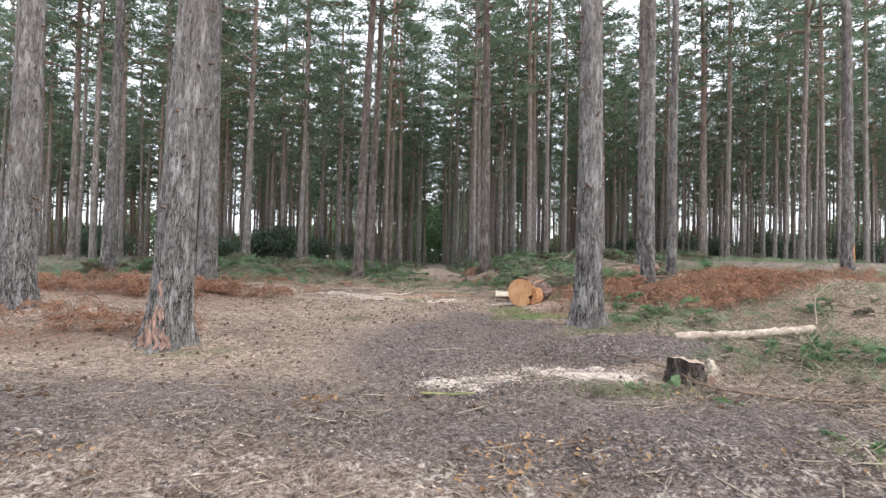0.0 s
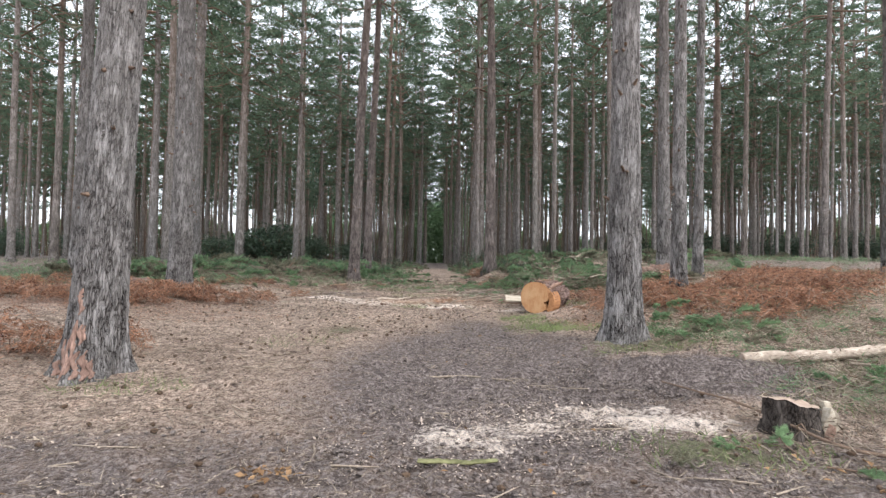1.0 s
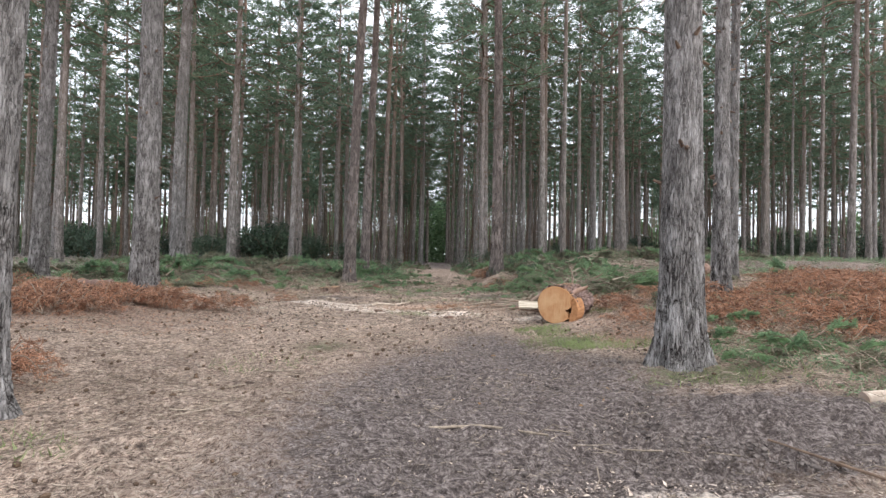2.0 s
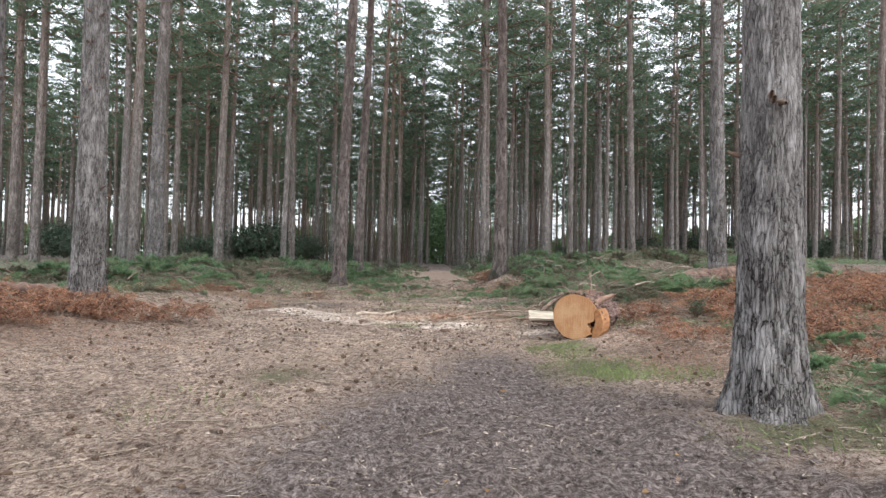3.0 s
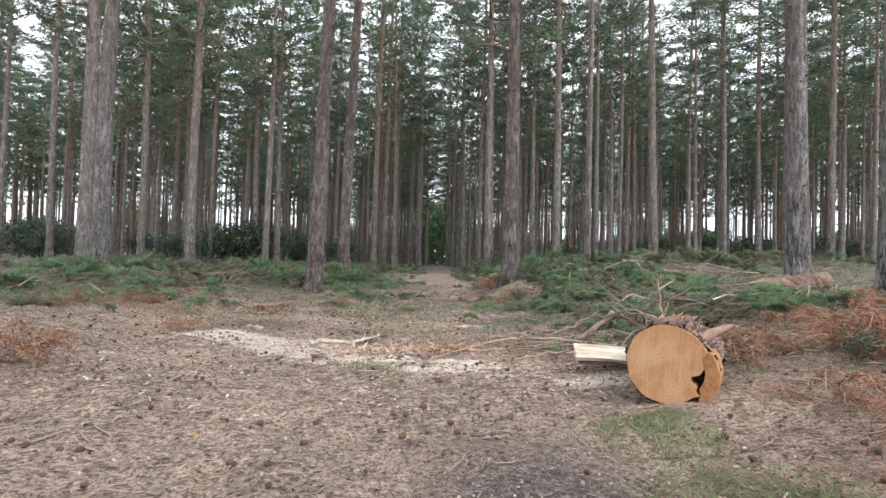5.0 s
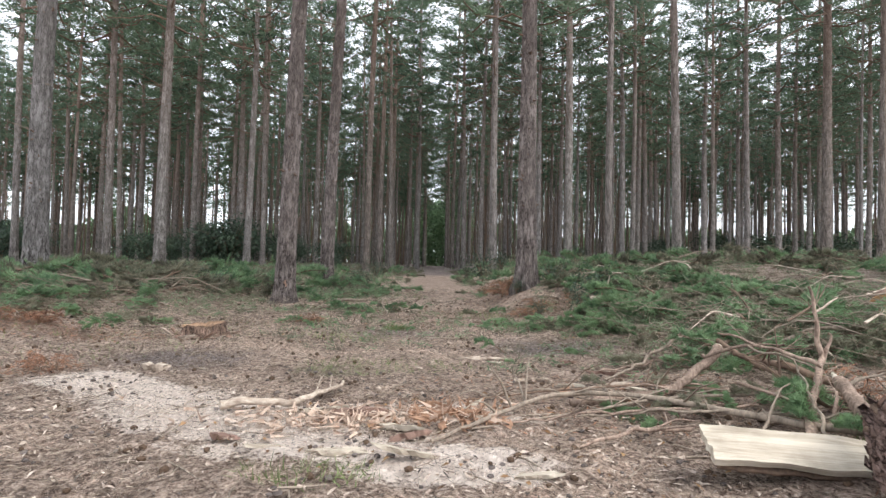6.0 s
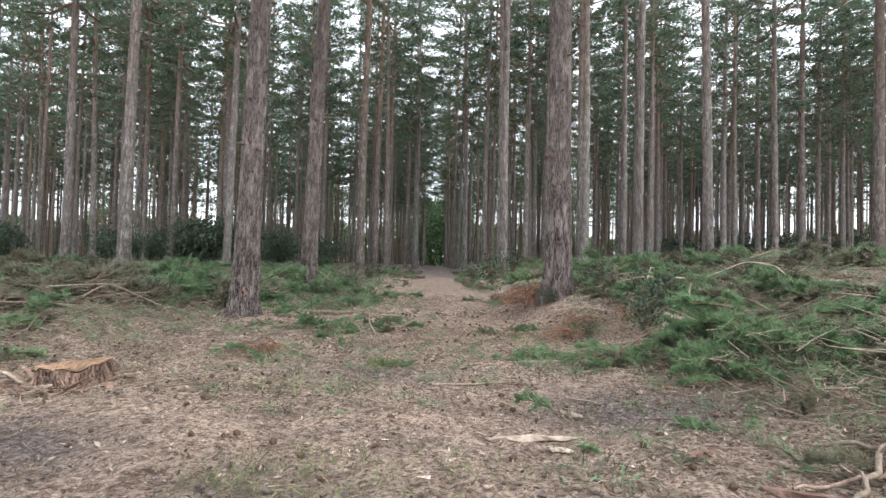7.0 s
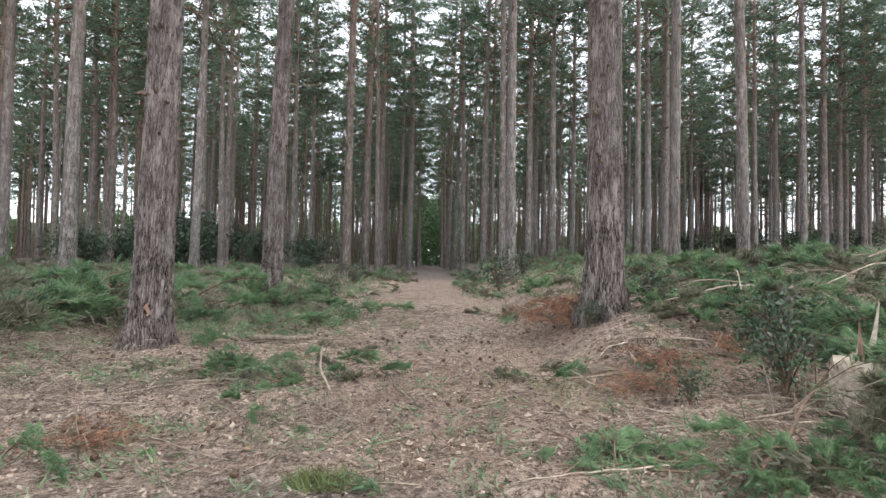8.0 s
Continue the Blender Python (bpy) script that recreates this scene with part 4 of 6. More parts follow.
def bracken(seed, fronds, length):
    """A collapsed clump of dead fronds."""
    base = new("dead_bracken")
    stalk, leaf = Geo(), Geo()
    for n in range(fronds):
        a = n * 2.4 + rng.random()
        out = np.array([math.cos(a), math.sin(a), 0])
        across = np.array([-out[1], out[0], 0])
        s = np.linspace(0, 1, 9)[:, None]
        size = length * rng.uniform(0.6, 1.1)
        rise = rng.uniform(0.06, 0.65)
        line = out * size * s * 0.9 + across * rng.normal() * 0.15 * s * s + np.array([0, 0, 1]) * size * (rise * np.sin(s * 2.9) + 0.015)
        stalk.tube(line, np.linspace(0.007, 0.003, 9), 4, False)
        f = np.repeat(np.linspace(0.2, 0.98, 17), 2)
        sides = np.tile([1.0, -1.0], 17)
        p = np.stack([np.interp(f, s[:, 0], line[:, c]) for c in range(3)], -1)
        reach = 0.24 * size * (1 - f) ** 0.7 + 0.02
        way = across * sides[:, None] + out * 0.5 + rng.normal(size=(34, 3)) * 0.35 + np.array([0, 0, -0.25])
        for g in (0.15, 0.4, 0.65, 0.9):
            leaf.blades(p + unit(way) * (reach * g)[:, None], way + rng.normal(size=(34, 3)) * 0.9, 0.5 * reach + 0.02, 0.05 * reach + 0.006)
        leaf.blades(p, way, reach, 0.008)
    part("stalkwork", stalk, dead_wood, base)["kind"] = "stuff"
    part("frond_mass", leaf, bracken_leaf, base)["kind"] = "stuff"
    return tagged(base, "collapsed clump of dead rust-brown bracken", "bracken", "dead bracken under the pines")


boughs = Stand([pine_branch(k, 0.7 + 0.13 * (k % 6), 0.12 + 0.04 * (k % 6), 15 + k % 6, dull_sprig if k > 5 else None) for k in range(9)])
for k in (6, 7, 8):
    boughs.firsts[k]["label"] = "wilted olive-brown pine bough lying in the brash"


BRASH = {"stem": Geo(), "fresh": Geo(), "wilted": Geo()}


def brash_bough(k, m):
    """One more bough of the deep brash, which lies past those that can be told apart."""
    turn, at = np.array(m.to_3x3()), np.array(m.translation)
    for piece in boughs.firsts[k].children:
        me = piece.data
        v = np.empty(3 * len(me.vertices))
        me.vertices.foreach_get("co", v)
        v = v.reshape(-1, 3) @ turn.T + at
        if piece.name.startswith("needle"):
            if at[1] > 17:  # a thinner brush far off
                v = v.reshape(-1, 3, 3)[::2]
                v = (v[:, :1] + (v - v[:, :1]) * 1.25).reshape(-1, 3)
            BRASH["wilted" if k > 5 else "fresh"].add(v, np.arange(len(v)).reshape(-1, 3))
        else:
            for size in (3, 4):
                f = [p.vertices[:] for p in me.polygons if len(p.vertices) == size]
                if f:
                    BRASH["stem"].f.append(np.array(f) + BRASH["stem"].n)
            BRASH["stem"].v.append(v)
            BRASH["stem"].n += len(v)


def heap(cx, cy, rx, ry, count, high, size=1.0, turn=0.0, spread=3.14, wilted=0.26):
    """Boughs thrown over one another; higher ones lie on those below."""
    for n in range(count):
        while True:
            u, v = rng.uniform(-1, 1, 2)
            if u * u + v * v < 1:
                break
        x, y = cx + u * rx, cy + v * ry
        lift = high * (1 - u * u - v * v) * (n / count)
        a = turn + rng.uniform(-spread, spread)
        m = Matrix.LocRotScale((x, y, float(gz(x, y)) + lift + 0.01), Euler((rng.normal() * 0.7, rng.normal() * 0.14 - 0.05, a)), (size * rng.uniform(0.7, 1.15),) * 3)
        k = int(rng.integers(6, 9) if rng.random() < wilted else rng.integers(0, 6))
        if y > 16.3 or abs(x) > 4.6:
            brash_bough(k, m)
        else:
            boughs.put(k, m)


heap(2.2, 15.2, 0.65, 0.35, 34, 0.42, 0.75)
heap(1.75, 14.9, 0.45, 0.2, 16, 0.14, 0.5)
heap(2.9, 14.2, 1.0, 0.8, 30, 0.28, 0.8, wilted=0.35)
heap(2.9, 13.2, 0.9, 0.5, 14, 0.35, 0.8)
heap(3.6, 12.9, 1.3, 0.8, 16, 0.2, 0.8, wilted=0.4)
heap(2.3, 12.7, 0.5, 0.4, 6, 0.12, 0.6)
heap(4.2, 16.8, 2.0, 1.2, 18, 0.15, 0.7, wilted=0.5)
heap(2.7, 18.6, 1.0, 1.0, 8, 0.06, 0.55)
heap(5.5, 20.5, 3.0, 1.4, 12, 0.25, wilted=0.5)
heap(0.5, 15.3, 0.3, 0.12, 6, 0.03, 0.36, 0.4, 0.8)
heap(1.1, 15.3, 0.35, 0.15, 12, 0.08, 0.42, wilted=0.05)
heap(-1.75, 15.35, 0.25, 0.1, 4, 0.02, 0.26, wilted=0.0)
heap(-1.05, 15.9, 0.2, 0.1, 3, 0.01, 0.24, wilted=0.0)
heap(1.5, 15.1, 0.35, 0.25, 16, 0.14, 0.44)
heap(3.84, 5.35, 0.6, 0.35, 9, 0.05, 0.5)
heap(5.2, 6.9, 0.7, 0.4, 9, 0.08, 0.42)
heap(3.2, 4.3, 0.5, 0.3, 4, 0.03, 0.35)
heap(-1.7, 17.35, 0.35, 0.25, 3, 0.01, 0.34)
heap(-0.85, 16.85, 0.2, 0.15, 5, 0.03, 0.36)
heap(-1.4, 16.6, 0.25, 0.15, 4, 0.02, 0.34)
heap(-0.84, 21.0, 0.15, 0.15, 3, 0.04, 0.4)
heap(0.7, 17.15, 0.25, 0.15, 4, 0.02, 0.34)
heap(1.75, 14.5, 0.35, 0.3, 4, 0.12, 0.55)
heap(2.8, 7.3, 0.5, 0.5, 30, 0.2, 0.42)
heap(2.5, 7.9, 0.2, 0.2, 7, 0.3, 0.4)
heap(3.6, 5.6, 0.8, 0.5, 7, 0.04, 0.45)
heap(1.5, 4.0, 0.4, 0.2, 4, 0.03, 0.3)
heap(2.0, 11.6, 0.4, 0.4, 6, 0.1, 0.6)
heap(-5.8, 17.6, 1.5, 1.1, 30, 0.34, wilted=0.68)
heap(-5.0, 16.2, 1.2, 0.6, 14, 0.2, 0.8, wilted=0.6)
heap(-3.4, 20.6, 0.9, 0.7, 12, 0.3, 0.8, wilted=0.4)
heap(-8.5, 20.5, 2.4, 1.2, 20, 0.35, wilted=0.5)
heap(-8.5, 14.6, 2.6, 1.2, 22, 0.15, 0.8, wilted=0.6)
heap(-5.4, 13.6, 1.4, 0.6, 8, 0.06, 0.6, wilted=0.5)
heap(6.8, 17.8, 2.0, 1.4, 16, 0.15, 0.7, wilted=0.5)
heap(3.4, 21.0, 1.6, 1.0, 12, 0.1, 0.7, wilted=0.5)
heap(-2.3, 21.8, 0.8, 0.6, 8, 0.2, 0.7)
heap(-5.0, 18.9, 0.9, 0.6, 14, 0.3, 0.8, wilted=0.5)
heap(-4.6, 15.6, 1.2, 0.6, 10, 0.12, 0.8)
heap(-6.8, 15.0, 1.5, 0.8, 8, 0.12, wilted=0.5)
heap(-4.6, 20.5, 1.4, 0.9, 12, 0.2, wilted=0.5)
heap(-7.5, 18.0, 1.6, 1.2, 12, 0.25, wilted=0.5)
heap(-5.0, 17.1, 0.9, 0.7, 24, 0.26, 0.75, wilted=0.65)
heap(-5.9, 18.9, 1.4, 1.0, 24, 0.25, 0.8, wilted=0.65)
heap(-3.9, 19.2, 0.8, 0.8, 16, 0.25, 0.7, wilted=0.5)
heap(-7.4, 14.9, 1.6, 0.8, 22, 0.2, 0.7, wilted=0.6)
heap(-4.2, 14.7, 0.9, 0.5, 14, 0.1, 0.55, wilted=0.6)
heap(2.5, 19.6, 0.9, 1.2, 22, 0.14, 0.65, wilted=0.5)
heap(2.05, 17.5, 0.4, 0.45, 12, 0.05, 0.42, wilted=0.4)
heap(2.7, 17.1, 0.6, 0.5, 16, 0.1, 0.5, wilted=0.35)
heap(2.9, 17.9, 1.0, 0.9, 24, 0.1, 0.55, wilted=0.5)
heap(4.7, 18.5, 1.5, 1.3, 34, 0.14, 0.7, wilted=0.55)
heap(7.0, 19.8, 1.6, 1.4, 26, 0.14, 0.75, wilted=0.55)
heap(-3.4, 20.0, 0.7, 0.7, 14, 0.12, 0.55, wilted=0.5)
heap(3.3, 16.3, 1.0, 0.8, 18, 0.16, 0.8, wilted=0.4)
heap(3.5, 15.3, 0.8, 0.7, 20, 0.2, 0.75, wilted=0.5)
heap(5.6, 12.9, 1.0, 0.6, 12, 0.1, 0.7, wilted=0.6)
heap(1.75, 12.7, 0.5, 0.35, 9, 0.15, 0.55)
heap(1.2, 12.2, 0.4, 0.2, 5, 0.04, 0.4)
heap(1.8, 11.8, 0.4, 0.25, 9, 0.1, 0.42, wilted=0.4)
heap(1.25, 11.75, 0.3, 0.15, 4, 0.02, 0.32, wilted=0.4)
heap(-1.9, 19.0, 0.5, 0.8, 6, 0.04, 0.6)
heap(-2.0, 16.8, 0.5, 0.3, 4, 0.02, 0.3)
heap(2.3, 2.9, 0.25, 0.15, 3, 0.03, 0.3)
heap(-0.35, 15.05, 0.05, 0.05, 1, 0.01, 0.22)
heap(0.55, 16.9, 0.25, 0.2, 3, 0.01, 0.26)
heap(-1.6, 15.4, 0.4, 0.2, 3, 0.01, 0.25)
heap(0.9, 13.6, 0.5, 0.4, 4, 0.02, 0.3)
heap(-1.2, 17.6, 0.6, 0.5, 6, 0.02, 0.35)

# the deep brash that covers the floor between the pines
deep_brash = np.random.default_rng(41)
for n in range(230):
    side = 1 if n % 2 else -1
    y = deep_brash.uniform(19, 33)
    x = float(track_x(y)) + side * (deep_brash.uniform(1.3, 2.0) + (1.5 + 0.42 * y) * deep_brash.random())
    heap(x, y, 0.5, 0.4, 1, 0.0, 0.85, wilted=0.45)
for n in range(64):  # the edges of the track further on
    y = deep_brash.uniform(20, 37)
    x = float(track_x(y)) + (1 if n % 2 else -1) * deep_brash.uniform(0.75, 1.5)
    heap(x, y, 0.25, 0.3, 1, 0.0, 0.55, wilted=0.5)
brash = new("deep_brash")
part("bare_twigs", BRASH["stem"], limb_bark, brash)
part("fresh_needles", BRASH["fresh"], needle_fresh, brash)
part("wilted_needles", BRASH["wilted"], dull_sprig, brash)
tagged(brash, "heaped green and wilted pine brash between the trunks", "brash", kind="stuff")

ferns = Stand([bracken(k, 5 + k % 3, 0.62 + 0.06 * k) for k in range(5)])
for cx, cy, rx, ry, count in ((-5.6, 9.8, 2.0, 0.9, 22), (-4.6, 10.5, 0.7, 0.4, 9), (-3.5, 10.6, 0.8, 0.25, 5), (-4.6, 6.4, 1.6, 0.8, 8), (5.2, 10.4, 0.7, 0.5, 20), (3.7, 10.8, 0.6, 0.4, 14), (6.6, 11.4, 0.9, 0.5, 16), (4.3, 8.4, 0.5, 0.35, 10), (3.2, 9.2, 0.45, 0.4, 8), (5.4, 9.0, 0.7, 0.4, 9), (4.4, 9.8, 1.6, 0.8, 8), (5.3, 12.0, 2.1, 1.0, 11), (2.7, 9.4, 0.7, 0.9, 6), (3.1, 11.2, 0.9, 0.7, 9), (7.6, 12.4, 1.9, 1.4, 14), (-3.0, 12.75, 0.2, 0.12, 2), (1.6, 16.85, 0.3, 0.25, 4), (1.1, 16.55, 0.25, 0.15, 3), (1.1, 19.0, 0.3, 0.6, 6), (-1.65, 15.55, 0.25, 0.08, 2), (-4.1, 14.25, 0.8, 0.25, 4), (-5.0, 13.6, 0.7, 0.25, 4), (-6.9, 12.0, 1.5, 0.7, 7), (10.0, 14.0, 3.0, 2.2, 22), (-10.5, 11.5, 3.0, 1.6, 12), (3.4, 8.0, 1.0, 0.5, 7)):
    for n in range(count):
        a, d = rng.random() * 6.28, math.sqrt(rng.random())
        x, y = cx + rx * d * math.cos(a), cy + ry * d * math.sin(a)
        k = rng.uniform(0.6, 1.0) * (1.15 if x > 3.2 else 1) * (0.45 if count == 2 else 0.6 if count in (3, 4) else 1)
        ferns.put(int(rng.integers(0, 5)), at_ground(x, y, rng.random() * 6.28, (k, k, k * (0.7 if y > 14 else 0.8 if x > 0 and y < 9.6 else 0.75 if x > 0 else 1.0))))


# ---- felled timber ----
rng = np.random.default_rng(14)


def cut_log():
    """A short thick butt with a sawn face, a rotten split and a torn back end. Its axis is its own y."""
    r, long, seg = 0.243, 0.72, 180
    log = new("cut_log")
    a = np.linspace(0, 2 * np.pi, seg, endpoint=False)
    side = np.exp(-(((a + 0.3 + np.pi) % (2 * np.pi) - np.pi) / 0.55) ** 2)
    rad = r * (1 + 0.015 * np.sin(3 * a + 1) + 0.01 * np.sin(7 * a) + 0.15 * side)
    rows = np.linspace(0, 1, 110)
    v = []
    for f in rows:
        torn = 0.14 * (rng.random(seg) + 0.6 * np.sin(5 * a)) * (f > 0.985)
        lumps = np.array([noise.noise((5 * math.cos(t), 5 * math.sin(t), 7 * f)) + 0.6 * noise.noise((13 * math.cos(t), 13 * math.sin(t), 16 * f)) for t in a])
        w = rad * (1 + 0.05 * f * np.sin(2 * a) + 0.04 * lumps)
        bite = 0.12 * np.clip(1 - f * 5, 0, 1) * side + 0.025 * rng.random(seg) * (f == 0)
        v.append(np.stack([w * np.cos(a), -w * np.sin(a), long * f + torn + bite], -1))
    g = Geo()
    i, j = np.meshgrid(np.arange(len(rows) - 1), np.arange(seg), indexing="ij")
    k = (j + 1) % seg
    g.add(np.concatenate(v), np.stack([i * seg + j, (i + 1) * seg + j, (i + 1) * seg + k, i * seg + k], -1).reshape(-1, 4))
    skin = part("bark", g, log_bark, log, "flaking pinkish-brown bark")
    skin.rotation_euler = (-math.pi / 2, 0, 0)
    # the sawn face, broken off along an upright split on one side
    crack = np.array([(0.222, 0.085), (0.20, 0.06), (0.195, 0.03), (0.205, -0.01), (0.185, -0.045), (0.135, -0.062), (0.14, -0.092), (0.172, -0.118), (0.165, -0.15), (0.185, -0.172), (0.155, -0.185)])
    start, end = math.atan2(*crack[0, ::-1]), math.atan2(*crack[-1, ::-1]) + 2 * math.pi
    arc = np.linspace(start, end, 64)
    edge = 0.98 * r * (1 + 0.015 * np.sin(3 * arc + 1) + 0.006 * np.sin(11 * arc))
    outline = np.concatenate([np.stack([edge * np.cos(arc), edge * np.sin(arc)], -1), crack[::-1][1:-1]])

    def slab(points, y0, y1):
        bm = bmesh.new()
        front = [bm.verts.new((x, y0, z)) for x, z in points]
        back = [bm.verts.new((x, y1, z)) for x, z in points]
        cap = bm.faces.new(front)
        bm.faces.new(back[::-1])
        for p in range(len(points)):
            q = (p + 1) % len(points)
            bm.faces.new((front[p], back[p], back[q], front[q]))
        bmesh.ops.recalc_face_normals(bm, faces=bm.faces)
        bmesh.ops.triangulate(bm, faces=bm.faces)
        me = bpy.data.meshes.new("slab")
        bm.to_mesh(me)
        bm.free()
        return me

    face = new("sawn_face", slab(outline, -0.02, 0.10))
    face.data.materials.append(sawn_end)
    face.parent = log
    face["label"] = "orange sawn face with growth rings"
    wedge_points = np.array((-0.024, 0.0)) + np.array([(0.232, 0.10), (0.218, 0.06), (0.224, 0.01), (0.238, -0.035), (0.228, -0.09), (0.205, -0.13), (0.213, -0.165), (0.20, -0.20), (0.235, -0.222), (0.268, -0.20), (0.305, -0.14), (0.318, -0.05), (0.298, 0.03), (0.268, 0.085)])
    wedge = new("split_piece", slab(wedge_points, 0.0, 0.3))
    wedge.data.materials.append(split_face)
    wedge.parent = log
    wedge["label"] = "split-off orange piece of the log"
    core = Geo()
    core.tube([(0.06, 0.14, -0.05), (0.04, 0.4, -0.02), (0.0, 0.74, 0)], (0.185, 0.2, 0.2), 14, True, 0.2)
    heart = part("rotten_core", core, rot_wood, log, "dark rotten heartwood")
    for n in range(7):
        s = Geo()
        q = np.array([rng.normal() * 0.11, long - 0.03, rng.uniform(-0.05, 0.2)])
        s.tube([q, q + np.array([rng.normal() * 0.03, rng.uniform(0.1, 0.2), rng.normal() * 0.03 + 0.03])], (rng.uniform(0.012, 0.028), 0.004), 5, True, 0.5)
        part("splinter", s, fresh_wood if n % 2 else rot_wood, heart)
    for n in range(80):
        s = Geo()
        t, y = rng.normal() * 0.6 + 1.45, rng.uniform(0.02, 0.7)
        q = np.array([math.cos(t) * 0.252, y, math.sin(t) * 0.252])
        way = unit(np.array([-math.sin(t) * rng.normal(), rng.normal() * 1.5, math.cos(t)]) + np.array([math.cos(t), 0, math.sin(t)]) * rng.uniform(0, 0.5))
        up = np.array([math.cos(t), 0, math.sin(t)])
        across = np.cross(way, up)
        long_half, wide_half = rng.uniform(0.01, 0.038), rng.uniform(0.004, 0.013)
        ring = [q + way * long_half * c * rng.uniform(0.6, 1.2) + across * wide_half * d * rng.uniform(0.5, 1.3) for c, d in ((-1, 0.2), (-0.4, 1), (0.5, 0.8), (1, -0.1), (0.4, -1), (-0.6, -0.7))]
        s.add(ring + [p + up * rng.uniform(0.004, 0.014) for p in ring], [(0, 1, 7, 6), (1, 2, 8, 7), (2, 3, 9, 8), (3, 4, 10, 9), (4, 5, 11, 10), (5, 0, 6, 11), (6, 7, 10, 11), (7, 8, 9, 10)])
        part("bark_flake", s, ((scar_wood, red_wood, torn_bough) if abs(t - 1.4) < 0.4 else (bark_log, limb_bark, bark_log))[n % 3], log, soft=False)
    strip = Geo()
    strip.tube([(0.17, 0.16, 0.14), (0.23, 0.19, 0.185), (0.29, 0.22, 0.21), (0.35, 0.24, 0.24)], (0.036, 0.032, 0.024, 0.012), 8, True, 0.5)
    part("torn_strip", strip, scar_wood, log, "pale torn strip of wood")
    log.matrix_basis = pose(1.40, 10.01, float(gz(1.55, 10.2)) + 0.225, 0, 0, -30) @ Matrix.Diagonal((1.035, 1.035, 1.035, 1))
    return tagged(log, "short thick pine log with orange sawn face and rotten split", "log")


torn_bough = wood_material("torn_bough_bark", (0.10, 0.066, 0.052), (0.50, 0.37, 0.29), (70, 70, 30), 0.9, 0.8)
stump_top = wood_material("weathered_stump_top", (0.12, 0.07, 0.047), (0.54, 0.34, 0.21), (28, 28, 28), 0.85, 1.0)
split_face = wood_material("orange_split_face", (0.19, 0.08, 0.036), (0.50, 0.25, 0.115), (30, 4, 30), 0.8, 0.4)
red_wood = wood_material("red_split_wood", (0.20, 0.105, 0.065), (0.50, 0.31, 0.205), (30, 4, 30), 0.8, 0.4)
bark_log = wood_material("flaking_log_bark", (0.10, 0.058, 0.044), (0.34, 0.22, 0.175), (22, 14, 22), 0.85, 0.6)
cut_log()


def smooth_line(points, steps=24):
    p = np.asarray(points, float)
    s = np.linspace(0, len(p) - 1, steps)
    out = np.stack([np.interp(s, np.arange(len(p)), p[:, c]) for c in range(3)], -1)
    for _ in range(3):
        out[1:-1] = (out[:-2] + 2 * out[1:-1] + out[2:]) / 4
    return out


def pole(name, label, category, points, r0, r1, mat, end=None, twigs=0, seg=10, kink=0.0, group=""):
    """A lying stem through points of the plan (x, y, height over the ground)."""
    line = smooth_line([(x, y, float(gz(x, y)) + z) for x, y, z in points])
    origin = line[0].copy()
    line = line - origin
    line += rng.normal(size=line.shape) * 0.15 * r1
    line[1:-1] += kink * np.stack([[noise.noise((9 * p[0] + c * 7, 9 * p[1], 9 * p[2])) for c in range(3)] for p in line[1:-1] + origin])
    ob = new(name)
    ob.location = origin
    g = Geo()
    g.tube(line, np.linspace(r0, r1, len(line)) * (1 + 1.5 * kink * rng.normal(size=len(line))), seg, True, 0.14 + 3 * kink)
    main = part("stem", g, mat, ob)
    if end:
        e = Geo()
        d = unit(line[0] - line[1])
        e.tube([line[0] + d * 0.002, line[0] + d * 0.008], (r0 * 0.97, r0 * 0.95), 16)
        part("sawn_end", e, end, ob, "pale sawn end")
    for n in range(twigs):
        t = Geo()
        i = int(rng.integers(4, len(line) - 2))
        way = unit(unit(line[i + 1] - line[i]) * 0.6 + np.array([rng.normal() * 0.7, rng.normal() * 0.7, abs(rng.normal()) * 0.25 + 0.03]))
        reach = rng.uniform(0.12, 0.4)
        wt = min(r1 * 0.5, 0.008)
        t.tube([line[i], line[i] + way * reach * 0.5 + (0, 0, 0.03), line[i] + way * reach], (wt, wt * 0.7, wt * 0.3), 5, False)
        part("twig", t, mat, main)
    return tagged(ob, label, category, group)


pole("peeled_log", "pale peeled pine log lying on the litter", "log", [(2.5, 6.02, 0.07), (3.2, 6.08, 0.06), (4.1, 6.2, 0.05)], 0.054, 0.042, peeled_wood, pale_end, seg=14, kink=0.003)
pole("felled_log", "felled pine log with pinkish bark among bracken", "log", [(4.5, 14.35, 0.1), (5.05, 14.55, 0.11), (5.6, 14.72, 0.12)], 0.165, 0.15, bark_log, sawn_end, seg=20)
pole("felled_log", "pale felled log lying in rusty bracken", "log", [(-5.35, 10.6, 0.09), (-6.2, 10.35, 0.09), (-7.4, 10.1, 0.08)], 0.085, 0.075, scar_wood, pale_end, seg=14)
pole("felled_log", "pale felled log end beside a pine", "log", [(-5.75, 11.9, 0.1), (-6.5, 12.4, 0.1), (-7.6, 12.9, 0.1)], 0.09, 0.08, bark_log, pale_end, seg=14)
LIMB = "long bare limb lying across the wood chips"
pole("fallen_limb", LIMB, "branch", [(-0.1, 11.35, 0.02), (0.2, 11.6, 0.05), (0.62, 12.0, 0.1), (1.13, 12.0, 0.08), (1.5, 11.6, 0.06), (1.9, 11.2, 0.05)], 0.009, 0.021, dead_wood, None, 8)
